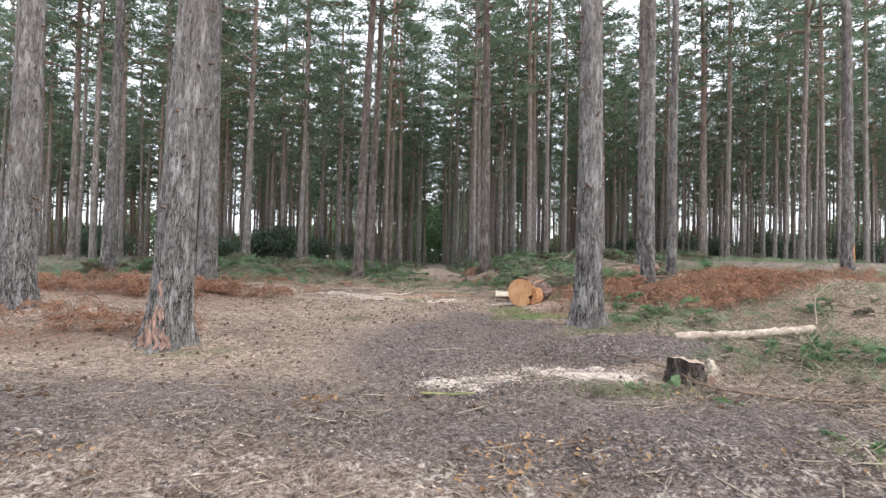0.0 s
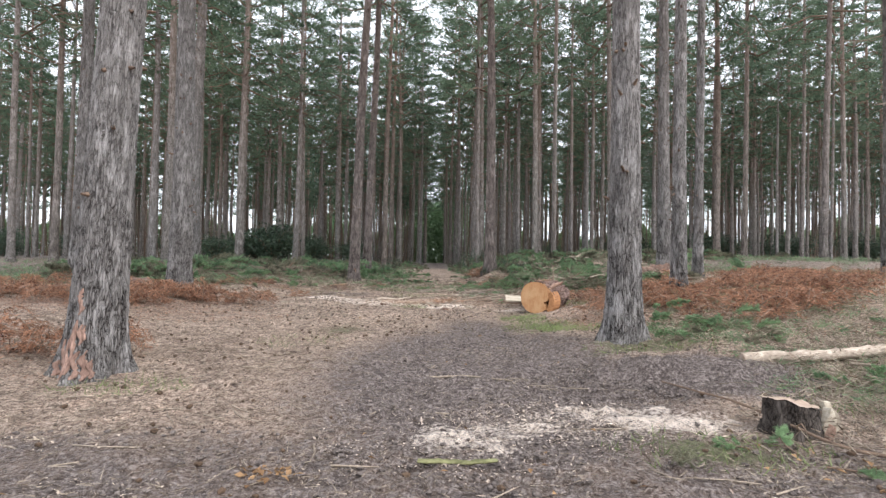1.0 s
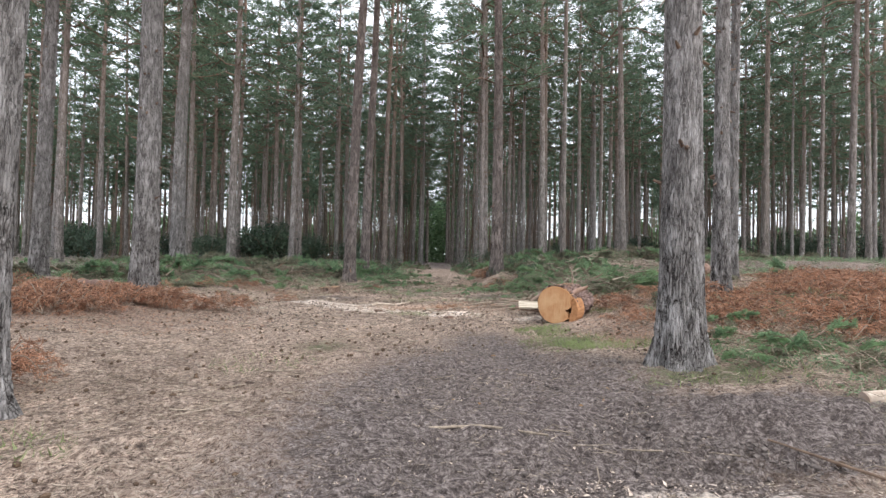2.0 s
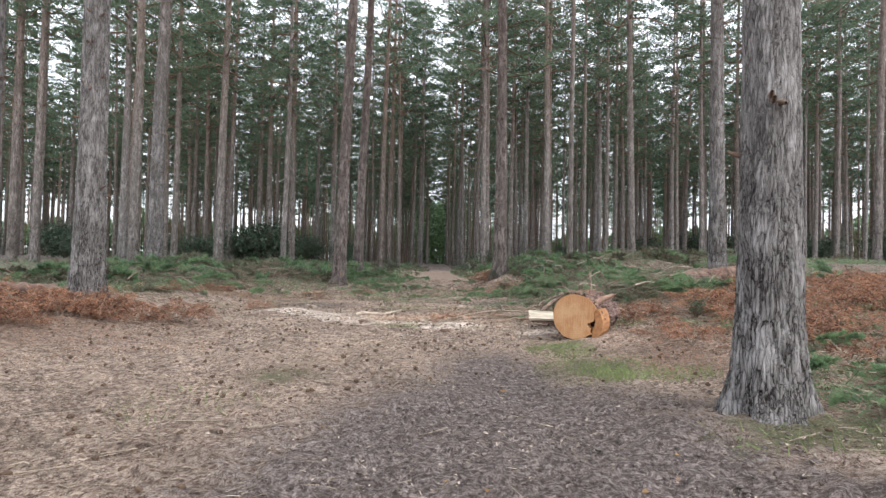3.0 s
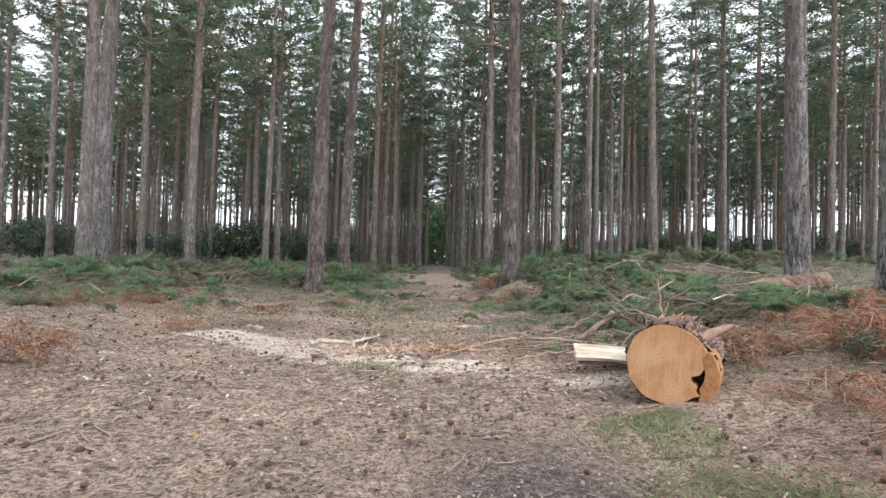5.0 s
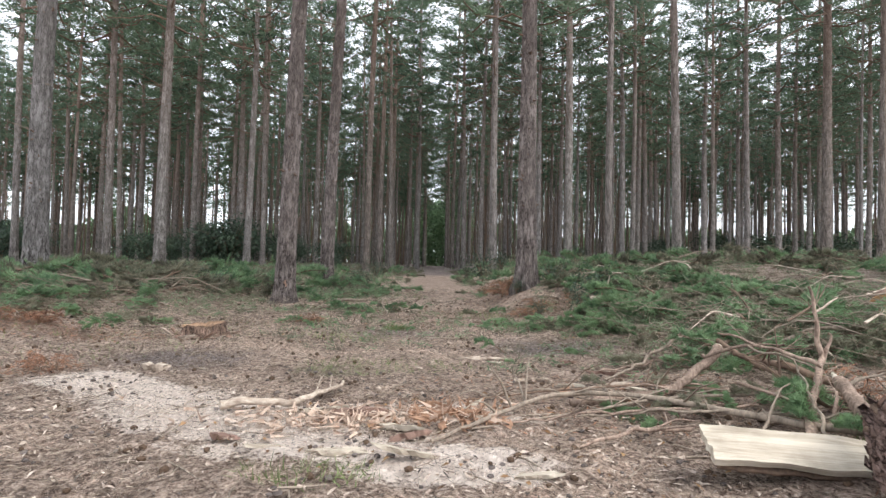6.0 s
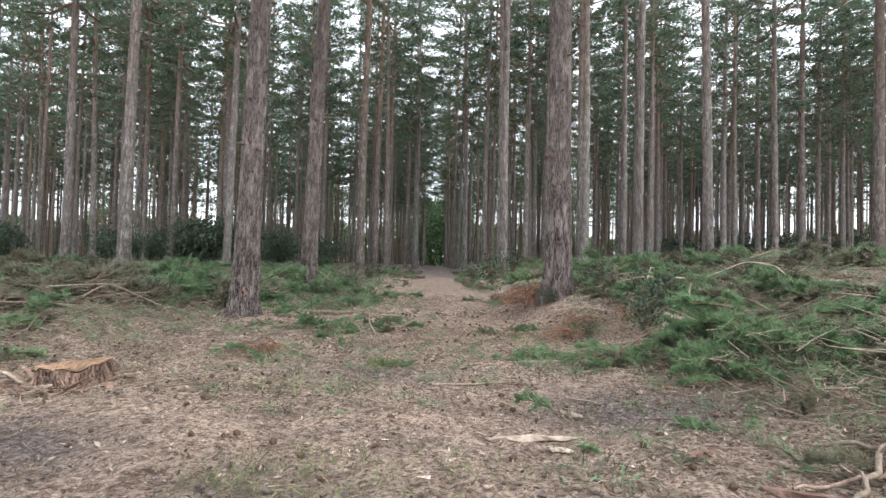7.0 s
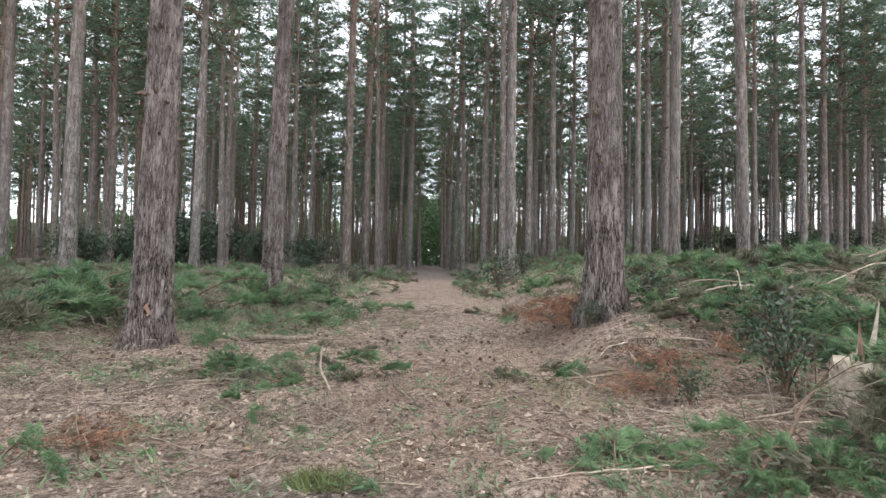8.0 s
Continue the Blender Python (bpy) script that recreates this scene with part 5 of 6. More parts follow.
pole("fallen_limb", LIMB, "branch", [(0.1, 11.5, 0.02), (0.75, 11.75, 0.06), (1.3, 12.0, 0.05), (2.1, 11.9, 0.06)], 0.005, 0.011, dead_wood, None, 8)
pole("fallen_limb", LIMB, "branch", [(-0.1, 12.0, 0.02), (0.5, 12.15, 0.06), (1.2, 12.2, 0.08), (1.7, 12.1, 0.05)], 0.004, 0.009, limb_bark, None, 8)
for q, (x0, y0, x1, y1, r) in enumerate(((0.25, 11.55, 1.7, 11.75, 0.008), (0.7, 11.75, 1.9, 11.45, 0.010), (0.05, 12.15, 1.0, 11.95, 0.007), (0.6, 11.3, 1.2, 11.45, 0.014), (1.1, 12.6, 1.9, 13.2, 0.014), (1.5, 13.3, 2.5, 12.7, 0.016), (1.15, 12.9, 2.2, 12.9, 0.012), (1.9, 13.5, 3.0, 12.9, 0.014))):
    pole("fallen_limb", LIMB if q < 4 else "bare limb lying on the cut boughs", "branch", [(x0, y0, 0.03), ((x0 + x1) / 2, (y0 + y1) / 2 + 0.06, 0.08), (x1, y1, 0.06 if q < 4 else 0.2)], r * 0.6, r, dead_wood if q % 3 else torn_bough, None, 3, 8, 0.03)
pole("broken_bough", "thick broken bough with pinkish flaking bark", "branch", [(1.72, 12.24, 0.28), (1.55, 12.15, 0.16), (1.36, 12.1, 0.05), (1.0, 12.08, 0.03), (0.73, 12.07, 0.02)], 0.03, 0.022, torn_bough, slab_wood, 3, 12, 0.014)
pole("broken_bough", "dark broken bough with torn pale wood", "branch", [(1.78, 12.15, 0.26), (1.95, 12.05, 0.22), (2.2, 11.8, 0.12)], 0.014, 0.026, limb_bark, None, 3, 12, 0.02)
pole("broken_bough", "dark broken bough with torn pale wood", "branch", [(1.95, 11.5, 0.08), (1.8, 12.4, 0.3)], 0.012, 0.016, limb_bark, None, 3, 12, 0.025)
FORK, LEANING = "upright forked dead branch with pale peeled bark", "leaning dead branch with bare twigs"
pole("forked_branch", FORK, "branch", [(1.66, 11.25, 0.02), (1.84, 11.5, 0.15), (2.03, 11.72, 0.28), (2.01, 11.74, 0.46), (1.98, 11.75, 0.7)], 0.026, 0.007, torn_bough, None, 5, 10, 0.03)
pole("forked_branch", FORK, "branch", [(2.02, 11.72, 0.27), (2.07, 11.74, 0.36), (2.09, 11.75, 0.43)], 0.014, 0.006, torn_bough, None, 1, 8, 0.03)
pole("forked_branch", FORK, "branch", [(2.0, 11.75, 0.55), (2.08, 11.76, 0.6), (2.16, 11.78, 0.62)], 0.008, 0.004, peeled_wood, None, 1, 8, 0.02)
pole("broken_limb", "thick dark limb with a pale snapped tip leaning behind the log", "branch", [(1.78, 10.85, 0.0), (1.86, 11.1, 0.1), (1.93, 11.36, 0.18), (1.98, 11.52, 0.22)], 0.05, 0.028, torn_bough, None, 2, 14, 0.012)
pole("broken_limb", "pale snapped tip of a dark limb", "branch", [(1.965, 11.48, 0.205), (1.99, 11.58, 0.25)], 0.027, 0.006, slab_wood, None, 0, 8, 0.01)
for x0, y0, z0, x1, y1, z1, w in ((1.95, 11.6, 0.28, 1.6, 12.0, 0.42, 0.012), (1.55, 11.7, 0.2, 1.9, 11.3, 0.04, 0.01), (1.7, 11.2, 0.05, 1.9, 11.75, 0.3, 0.009), (1.75, 11.95, 0.35, 2.05, 11.6, 0.2, 0.008), (1.5, 11.35, 0.03, 1.78, 11.6, 0.2, 0.008), (1.98, 11.45, 0.2, 2.3, 11.35, 0.32, 0.008), (1.6, 12.2, 0.25, 2.0, 12.0, 0.34, 0.012), (1.85, 11.35, 0.04, 1.88, 11.4, 0.2, 0.012)):
    pole("forked_branch", LEANING, "branch", [(x0, y0, z0), ((x0 + x1) / 2, (y0 + y1) / 2, (z0 + z1) / 2 + 0.02), (x1, y1, z1)], w, w * 0.5, dead_wood if w < 0.01 else torn_bough, None, 2, 8, 0.03)
pole("fallen_branch", "long thin brown branch beside the stump", "branch", [(1.6, 5.5, 0.04), (1.8, 4.75, 0.09), (1.92, 4.05, 0.05), (2.5, 3.9, 0.04), (3.3, 3.95, 0.04)], 0.006, 0.012, limb_bark, None, 4)
pole("fallen_branch", "short stripped branch on the litter", "branch", [(-2.6, 17.0, 0.02), (-2.05, 16.95, 0.02), (-1.4, 16.8, 0.03)], 0.012, 0.008, dead_wood, None, 2)
pole("fallen_branch", "bent bare twig standing from cut needles", "branch", [(-0.85, 16.4, 0.01), (-0.95, 16.55, 0.12), (-0.98, 16.75, 0.22)], 0.01, 0.006, dead_wood, None, 1)
pole("fallen_branch", "thin stick lying across the track", "branch", [(-0.25, 14.6, 0.01), (0.05, 14.62, 0.015), (0.35, 14.7, 0.01)], 0.01, 0.007, dead_wood, None, 1)
pole("fallen_branch", "curved stick on the muddy track", "branch", [(-0.15, 5.75, 0.01), (0.15, 5.78, 0.02), (0.5, 5.65, 0.01)], 0.009, 0.007, dead_wood, None, 1)
pole("fallen_branch", "forked bare bough across cut needles", "branch", [(1.0, 15.15, 0.03), (1.3, 15.4, 0.06), (1.6, 15.75, 0.1), (1.9, 16.0, 0.16)], 0.012, 0.007, limb_bark, None, 9)
pole("fallen_branch", "long thin bare bough over the track edge", "branch", [(0.35, 15.75, 0.02), (0.5, 15.45, 0.02), (0.75, 15.3, 0.03), (0.95, 15.35, 0.03)], 0.004, 0.006, limb_bark, None, 5)
pole("fallen_branch", "thin bare bough lying in cut needles", "branch", [(0.85, 15.75, 0.03), (1.2, 15.7, 0.05), (1.6, 15.7, 0.08)], 0.004, 0.008, dead_wood, None, 6)


def billet(x, y, turn, long, wide, thick, mat, label, tilt=0.0):
    """A split shard: a ragged wedge with one thin side and torn ends."""
    bm = bmesh.new()
    bmesh.ops.create_cube(bm, size=1)
    bmesh.ops.subdivide_edges(bm, edges=[e for e in bm.edges if abs(e.verts[0].co.x - e.verts[1].co.x) > 0.5], cuts=7)
    for v in bm.verts:
        p = v.co.copy()
        taper = 1 - 0.55 * abs(p.x * 2) ** 2.5 * (1 if p.x > 0 else 0.6)
        v.co = Vector((p.x * long + 0.12 * long * rng.normal() * (abs(p.x) > 0.4), (p.y * wide + 0.12 * wide * rng.normal()) * taper + 0.15 * wide * math.sin(5 * p.x + x), (p.z * thick * (0.35 if p.y > 0 else 1) + 0.1 * thick * rng.normal()) * taper))
    me = bpy.data.meshes.new("shard")
    bm.to_mesh(me)
    bm.free()
    me.materials.append(mat)
    ob = new("split_billet", me)
    ob.matrix_basis = Matrix.Translation((x, y, float(gz(x, y)) + thick * 0.45 + abs(tilt) * long * 0.004)) @ pose(0, 0, 0, 8 * rng.normal(), tilt, turn)
    return tagged(ob, label, "firewood", "split pieces on the sawdust")


pole("split_billet", "pale split limb lying on the sawdust", "firewood", [(-1.32, 11.8, 0.05), (-1.12, 11.84, 0.06), (-0.93, 11.9, 0.06), (-0.8, 12.1, 0.05), (-0.72, 12.35, 0.06)], 0.026, 0.011, peeled_wood, None, 2, 10, 0.025)
STRAY = "stray split strip of wood on the track"
PALE, RUSTY, BARKY = "pale split piece of pine lying in sawdust", "orange-brown split piece in the sawdust", "short bark-covered split billet in the sawdust"
for x, y, turn, long, wide, thick, mat, label in (
        (-0.54, 11.84, 4, 0.3, 0.09, 0.06, bark_log, BARKY), (-0.35, 11.8, 75, 0.17, 0.04, 0.02, slab_wood, PALE), (-0.54, 11.27, -6, 0.24, 0.06, 0.02, slab_wood, PALE),
        (-0.85, 11.3, 25, 0.22, 0.03, 0.02, slab_wood, PALE), (-0.19, 11.2, 12, 0.3, 0.07, 0.025, slab_wood, PALE), (-0.12, 11.72, 30, 0.22, 0.05, 0.04, red_wood, RUSTY),
        (0.03, 11.78, 10, 0.26, 0.05, 0.05, red_wood, RUSTY), (0.1, 11.9, 55, 0.3, 0.05, 0.03, slab_wood, PALE), (-0.3, 11.6, -25, 0.26, 0.04, 0.03, slab_wood, PALE),
        (-0.2, 11.45, 15, 0.2, 0.06, 0.035, bark_log, BARKY), (-0.75, 11.9, 8, 0.34, 0.05, 0.03, slab_wood, PALE), (-1.15, 11.45, -10, 0.14, 0.06, 0.03, bark_log, BARKY),
        (0.2, 11.65, -30, 0.18, 0.04, 0.03, slab_wood, PALE), (-0.05, 11.6, 80, 0.16, 0.04, 0.03, red_wood, RUSTY), (0.45, 10.75, 20, 0.16, 0.03, 0.02, slab_wood, PALE),
        (-2.2, 12.75, 25, 0.16, 0.1, 0.06, peeled_wood, PALE), (-0.02, 10.6, -30, 0.12, 0.07, 0.04, bark_log, BARKY), (-2.9, 11.2, 30, 0.12, 0.05, 0.03, slab_wood, PALE), (0.35, 11.0, -8, 0.2, 0.05, 0.02, slab_wood, PALE),
        (0.3, 13.57, 3, 0.36, 0.07, 0.025, peeled_wood, STRAY), (0.38, 13.42, -12, 0.12, 0.05, 0.015, slab_wood, STRAY), (0.6, 12.75, 20, 0.3, 0.05, 0.02, peeled_wood, STRAY), (0.85, 12.6, -25, 0.26, 0.04, 0.02, slab_wood, STRAY),
        (0.75, 12.4, 60, 0.22, 0.05, 0.03, red_wood, STRAY), (1.1, 12.5, 10, 0.3, 0.06, 0.03, peeled_wood, STRAY), (1.25, 12.3, -15, 0.2, 0.05, 0.02, slab_wood, STRAY), (0.55, 13.95, -50, 0.18, 0.04, 0.02, peeled_wood, STRAY), (1.0, 13.3, 35, 0.24, 0.04, 0.02, bark_log, STRAY), (1.2, 12.85, -40, 0.3, 0.05, 0.03, bark_log, STRAY)):
    billet(x, y, turn, long, wide, thick, mat, label, 6 * rng.normal())
strip = pole("mossy_strip", "flat strip of rotten wood covered in yellow-green moss", "stick", [(-0.15, 3.96, 0.018), (0.05, 3.95, 0.022), (0.22, 3.98, 0.018)], 0.022, 0.018, moss_skin, None, 0, 9, 0.02)
strip.scale = (1, 1, 0.45)
pole("fallen_branch", "bare brown stick lying in the litter", "branch", [(2.9, 3.3, 0.02), (3.5, 3.5, 0.03), (4.3, 3.6, 0.03)], 0.014, 0.009, limb_bark, None, 4)
pole("fallen_branch", "pale bare stick lying in the litter", "branch", [(3.3, 5.9, 0.05), (3.9, 5.5, 0.06), (4.7, 5.3, 0.04)], 0.012, 0.006, dead_wood, None, 5)
pole("fallen_branch", "thin arching bough over the litter", "branch", [(4.2, 6.3, 0.05), (4.3, 6.5, 0.35), (4.6, 6.6, 0.5), (5.1, 6.7, 0.3)], 0.01, 0.004, dead_wood, None, 6)
pole("fallen_branch", "thick bare stick beside a pine", "branch", [(-2.0, 18.3, 0.05), (-1.7, 18.2, 0.06), (-1.4, 18.2, 0.05)], 0.03, 0.022, dead_wood, None, 2, kink=0.02)
for n in range(120):
    side = -1 if n % 2 else 1
    x, y = (rng.uniform(2.5, 6.8), rng.uniform(12, 21)) if side > 0 else (rng.uniform(-8.5, -3.6), rng.uniform(13.5, 21.5))
    a, long = rng.random() * 6.28, rng.uniform(0.5, 1.5)
    d = np.array([math.cos(a), math.sin(a)]) * long
    z = rng.uniform(0.02, 0.16) if n % 3 else rng.uniform(0.14, 0.3)
    pole("brash_stick", "bare pale stick lying in a brash heap", "branch", [(x, y, z), (x + d[0] * 0.5, y + d[1] * 0.5, z + rng.uniform(0, 0.12)), (x + d[0], y + d[1], z * 0.6 + 0.02)], rng.uniform(0.006, 0.014), 0.004, dead_wood if n % 4 else peeled_wood, None, int(rng.integers(1, 5)), 6, group="sticks in the brash")


for n in range(46):
    x, y = (rng.uniform(-3.3, -0.5), rng.uniform(15.2, 18.3)) if n % 2 else (rng.uniform(0.6, 2.2), rng.uniform(14.9, 17.6))
    a, long = rng.normal() * 0.5 + (0 if n % 2 else 2.6), rng.uniform(0.25, 0.8)
    d = np.array([math.cos(a), math.sin(a)]) * long
    pole("fallen_twig", "thin bare stick lying on the needle litter", "branch", [(x, y, 0.012), (x + d[0] * 0.5, y + d[1] * 0.5 + 0.04 * rng.normal(), 0.03), (x + d[0], y + d[1], 0.012)], rng.uniform(0.004, 0.008), 0.003, peeled_wood if n % 4 == 0 else dead_wood, None, int(rng.integers(0, 3)), 6, 0.01, group="sticks on the litter")


def plank():
    """A sawn slab with bark left on its underside, propped beside the log."""
    bm = bmesh.new()
    bmesh.ops.create_cube(bm, size=1)
    bmesh.ops.scale(bm, vec=(0.7, 0.2, 0.03), verts=bm.verts)
    bmesh.ops.subdivide_edges(bm, edges=[e for e in bm.edges if e.calc_length() > 0.12], cuts=14, use_grid_fill=True)
    for v in bm.verts:
        p = v.co.copy()
        end = 0.014 * noise.noise(Vector((p.y * 40, p.z * 30, p.x))) if abs(p.x) > 0.34 else 0
        v.co += Vector((end, 0.022 * noise.noise(Vector((p.x * 7, 2, p.z * 9))), 0.01 * noise.noise(Vector((p.x * 5, p.y * 40, 5)))))
    me = bpy.data.meshes.new("slab")
    bm.to_mesh(me)
    bm.free()
    me.materials.append(slab_wood)
    ob = new("wood_slab")
    s = new("slab", me)
    s.parent = ob
    g = Geo()
    g.tube(smooth_line([(-0.315, 0, -0.05), (0, 0, -0.052), (0.315, 0, -0.05)]), 0.062, 14, True, 0.22)
    b = part("bark_side", g, limb_bark, ob, "dark bark under the slab")
    b.scale = (1, 1.5, 0.5)
    b.location = (0, 0, -0.02)
    ob.matrix_basis = Matrix.Translation((1.38, 10.92, float(gz(1.38, 10.92)) + 0.115)) @ pose(0, 0, 0, 24, 3, -4)
    return tagged(ob, "freshly split pale pine slab lying beside the log", "wood slab")


plank()


def stump(x, y, r, high, label, top, lean=0.0, slab=False, torn=False, skin=None, rough=0.0):
    ob = new("tree_stump")
    seg = 48
    a = np.linspace(0, 2 * np.pi, seg, endpoint=False)
    g = Geo()
    rows = np.linspace(-0.12, high, 16)
    v = []
    for z in rows:
        w = r * (1 + 0.35 * np.exp(-np.maximum(z, 0) / 0.06) * (0.6 + 0.4 * np.sin(5 * a + 1)) + 0.04 * np.sin(6 * a + 3 * z) + 0.008 * rng.normal(size=seg))
        zz = z + (lean * np.cos(a) + (0.16 * np.abs([noise.noise((2.2 * math.cos(t), 2.2 * math.sin(t), 0.7)) for t in a]) + 0.02 * rng.random(seg) if torn else 0.006 * np.sin(2 * a + 1) + 0.0015 * rng.normal(size=seg)) + rough * np.array([noise.noise((2.6 * math.cos(t), 2.6 * math.sin(t), x)) + 0.2 * noise.noise((4 * math.cos(t), 4 * math.sin(t), y)) for t in a])) * np.clip(z / high, 0, 1) ** 2
        v.append(np.stack([w * np.cos(a), w * np.sin(a), zz], -1))
    i, j = np.meshgrid(np.arange(len(rows) - 1), np.arange(seg), indexing="ij")
    k = (j + 1) % seg
    g.add(np.concatenate(v), np.stack([i * seg + j, i * seg + k, (i + 1) * seg + k, (i + 1) * seg + j], -1).reshape(-1, 4))
    part("bark", g, skin or bark_near, ob)
    t = Geo()
    rings = [v[-1] * np.array([f, f, 0]) + np.array([0, 0, 1]) * (v[-1][:, 2:3] + 0.004 + 0.0015 * rng.normal(size=(seg, 1))) for f in (0.97, 0.6, 0.25)]
    t.add(np.concatenate([*rings, [[0, 0, high + 0.005]]]), np.zeros((0, 4), int))
    e = np.arange(seg)
    for q in range(2):
        t.f.append(np.stack([q * seg + e, q * seg + (e + 1) % seg, (q + 1) * seg + (e + 1) % seg, (q + 1) * seg + e], -1))
    t.f.append(np.stack([2 * seg + e, 2 * seg + (e + 1) % seg, np.full(seg, 3 * seg)], -1))
    part("cut_top", t, top, ob, "snapped wood top" if torn else "sawn wood top")
    if slab:
        for px, py, wide, deep, tall, tilt, turn, mat in ((0.175, -0.085, 0.09, 0.035, 0.9, -4, 10, slab_wood), (0.245, -0.045, 0.07, 0.03, 1.1, -27, -12, slab_wood), (0.3, 0.03, 0.06, 0.02, 0.95, -20, 20, limb_bark), (0.11, -0.15, 0.05, 0.03, 0.5, 8, 25, scar_wood)):
            bm = bmesh.new()
            bmesh.ops.create_cube(bm, size=1)
            bmesh.ops.scale(bm, vec=(wide, deep, high * tall), verts=bm.verts)
            bmesh.ops.subdivide_edges(bm, edges=list(bm.edges), cuts=4, use_grid_fill=True)
            for q in bm.verts:
                up = q.co.z / (high * tall) + 0.5
                q.co.x *= 1.15 - 0.5 * up
                q.co += Vector((0.022 * noise.noise(q.co * 14), 0.018 * noise.noise(q.co * 14 + Vector((4, 0, 0))), 0.05 * noise.noise(q.co * 12) * (up > 0.9)))
            me = bpy.data.meshes.new("split_wood")
            bm.to_mesh(me)
            bm.free()
            me.materials.append(mat)
            s = new("split_wood", me)
            s.parent = ob
            s.matrix_basis = pose(px, py, high * tall * 0.46, 6, tilt, turn)
            s["label"] = "pale split wood leaning on the stump"
    if torn:
        for n in range(16):
            q = np.array([rng.normal() * r * 0.45, rng.normal() * r * 0.4, high * 0.6])
            tall = 0.4 if n == 0 else rng.uniform(0.08, 0.2)
            w = rng.uniform(0.016, 0.032)
            if n < 4:  # the broad standing tear along one side
                q = np.array([(0.85 - 0.18 * n) * r, (0.25 * n - 0.5) * r, high * 0.6])
                tall, w = 0.46 - 0.09 * n, 0.055 - 0.004 * n
            tip = q + np.array([rng.normal() * 0.03 + (0.05 if n == 0 else 0), rng.normal() * 0.03, tall])
            side = unit(np.array([rng.normal(), rng.normal(), 0]))
            deep_side = np.array([-side[1], side[0], 0]) * 0.3
            s = Geo()
            ring = [q + side * w, q + deep_side * w, q - side * w, q - deep_side * w]
            mid_ring = [(p + 1.2 * tip) / 2.2 + rng.normal(size=3) * 0.006 for p in ring]
            s.add(ring + mid_ring + [tip, tip + side * 0.006], [(0, 1, 5, 4), (1, 2, 6, 5), (2, 3, 7, 6), (3, 0, 4, 7), (4, 5, 8, 9), (6, 7, 9, 8)])
            part("splinter", s, slab_wood if n % 4 != 1 else scar_wood, ob, soft=False)
    ob.matrix_basis = at_ground(x, y, 0.3)
    return tagged(ob, label, "stump")


stump(1.93, 4.5, 0.135, 0.175, "low pine stump with pale sawn top and leaning split wood", pale_end, -0.02, True, False, stump_bark, 0.011)
stump(-2.55, 14.35, 0.2, 0.12, "low ragged pine stump with weathered orange top", stump_top, 0.012, skin=mottled, rough=0.028)
for n in range(16):
    t, d = rng.random() * 6.28, rng.uniform(0.19, 0.34)
    billet(-2.55 + d * math.cos(t), 14.35 + d * math.sin(t), rng.uniform(0, 360), rng.uniform(0.08, 0.2), rng.uniform(0.02, 0.05), rng.uniform(0.012, 0.03), (bark_log, scar_wood, peeled_wood)[n % 3], "torn strip of bark lying round a stump", rng.normal() * 18)
stump(1.95, 15.9, 0.09, 0.17, "splintered snapped stump of pale wood", slab_wood, 0, False, True, peeled_wood)


# ---- loose litter ----
rng = np.random.default_rng(15)


def scatter(n, cx, cy, rx, ry):
    a, d = rng.random(n) * 6.28, np.sqrt(rng.random(n))
    x, y = cx + rx * d * np.cos(a), cy + ry * d * np.sin(a)
    return np.stack([x, y, gz(x, y)], -1)


def spread(n, x0, x1, y0, y1):
    """More of them nearer the track."""
    x, y = rng.uniform(x0, x1, n), rng.uniform(y0, y1, n)
    return np.stack([x, y, gz(x, y)], -1)


def lying_axes(n, tilt=0.25):
    a = rng.random(n) * 6.28
    u = unit(np.stack([np.cos(a), np.sin(a), rng.normal(size=n) * tilt], -1))
    v = unit(np.stack([-np.sin(a), np.cos(a), rng.normal(size=n) * tilt], -1))
    return u, v


def stuff(name, label, category, geo, mat):
    return tagged(part(name, geo, mat, None, soft=False), label, category, kind="stuff")


g = Geo()
for n, o in ((4200, (1.0, 4.7, 1.0, 0.4)), (1600, (0.2, 4.3, 0.9, 0.5)), (1300, (-2.4, 12.4, 0.7, 0.4)), (700, (-1.8, 12.1, 0.7, 0.4)), (2600, (-1.1, 11.75, 1.0, 0.35)), (1800, (-0.4, 11.6, 1.0, 0.5)), (1500, (0.7, 11.2, 1.2, 0.8)), (700, (1.1, 10.7, 0.5, 0.3)), (260, (0.9, 13.2, 1.2, 0.8)), (500, (0, 2.9, 3.5, 1.2)), (300, (2.4, 4.4, 1.2, 1.0)), (160, (0, 9, 3.0, 2.5)), (420, (0, 15.5, 2.6, 2.4))):
    p = scatter(n, *o)
    u, v = lying_axes(n, 0.35)
    s = rng.uniform(0.0025, 0.0085, n) * (1 + 1.5 * (rng.random(n) > 0.98))
    g.flakes(p + (0, 0, 0.012), u, v, s, s * rng.uniform(0.3, 0.7, n), 0.2)
for n, o in ((2600, (-0.9, 10.9, 2.4, 1.4)), (900, (0.9, 11.2, 1.1, 0.9)), (260, (0.6, 13.2, 1.3, 0.7)), (160, (0.3, 2.9, 3.0, 0.8)), (120, (1.0, 4.6, 1.2, 0.5))):
    p = scatter(n, *o)
    u, v = lying_axes(n, 0.3)
    s = 0.006 + 0.026 * rng.random(n) ** 2.6
    g.flakes(p[::2] + (0, 0, 0.016), u[::2], v[::2], s[::2], (s * rng.uniform(0.12, 0.4, n))[::2], 0.35)
    g.blades(p[1::2] + (0, 0, 0.016), u[1::2], 2.2 * s[1::2], (s * rng.uniform(0.3, 0.7, n))[1::2])
stuff("wood_chips", "pale wood chips scattered over the ground", "wood chips", g, chip_wood)

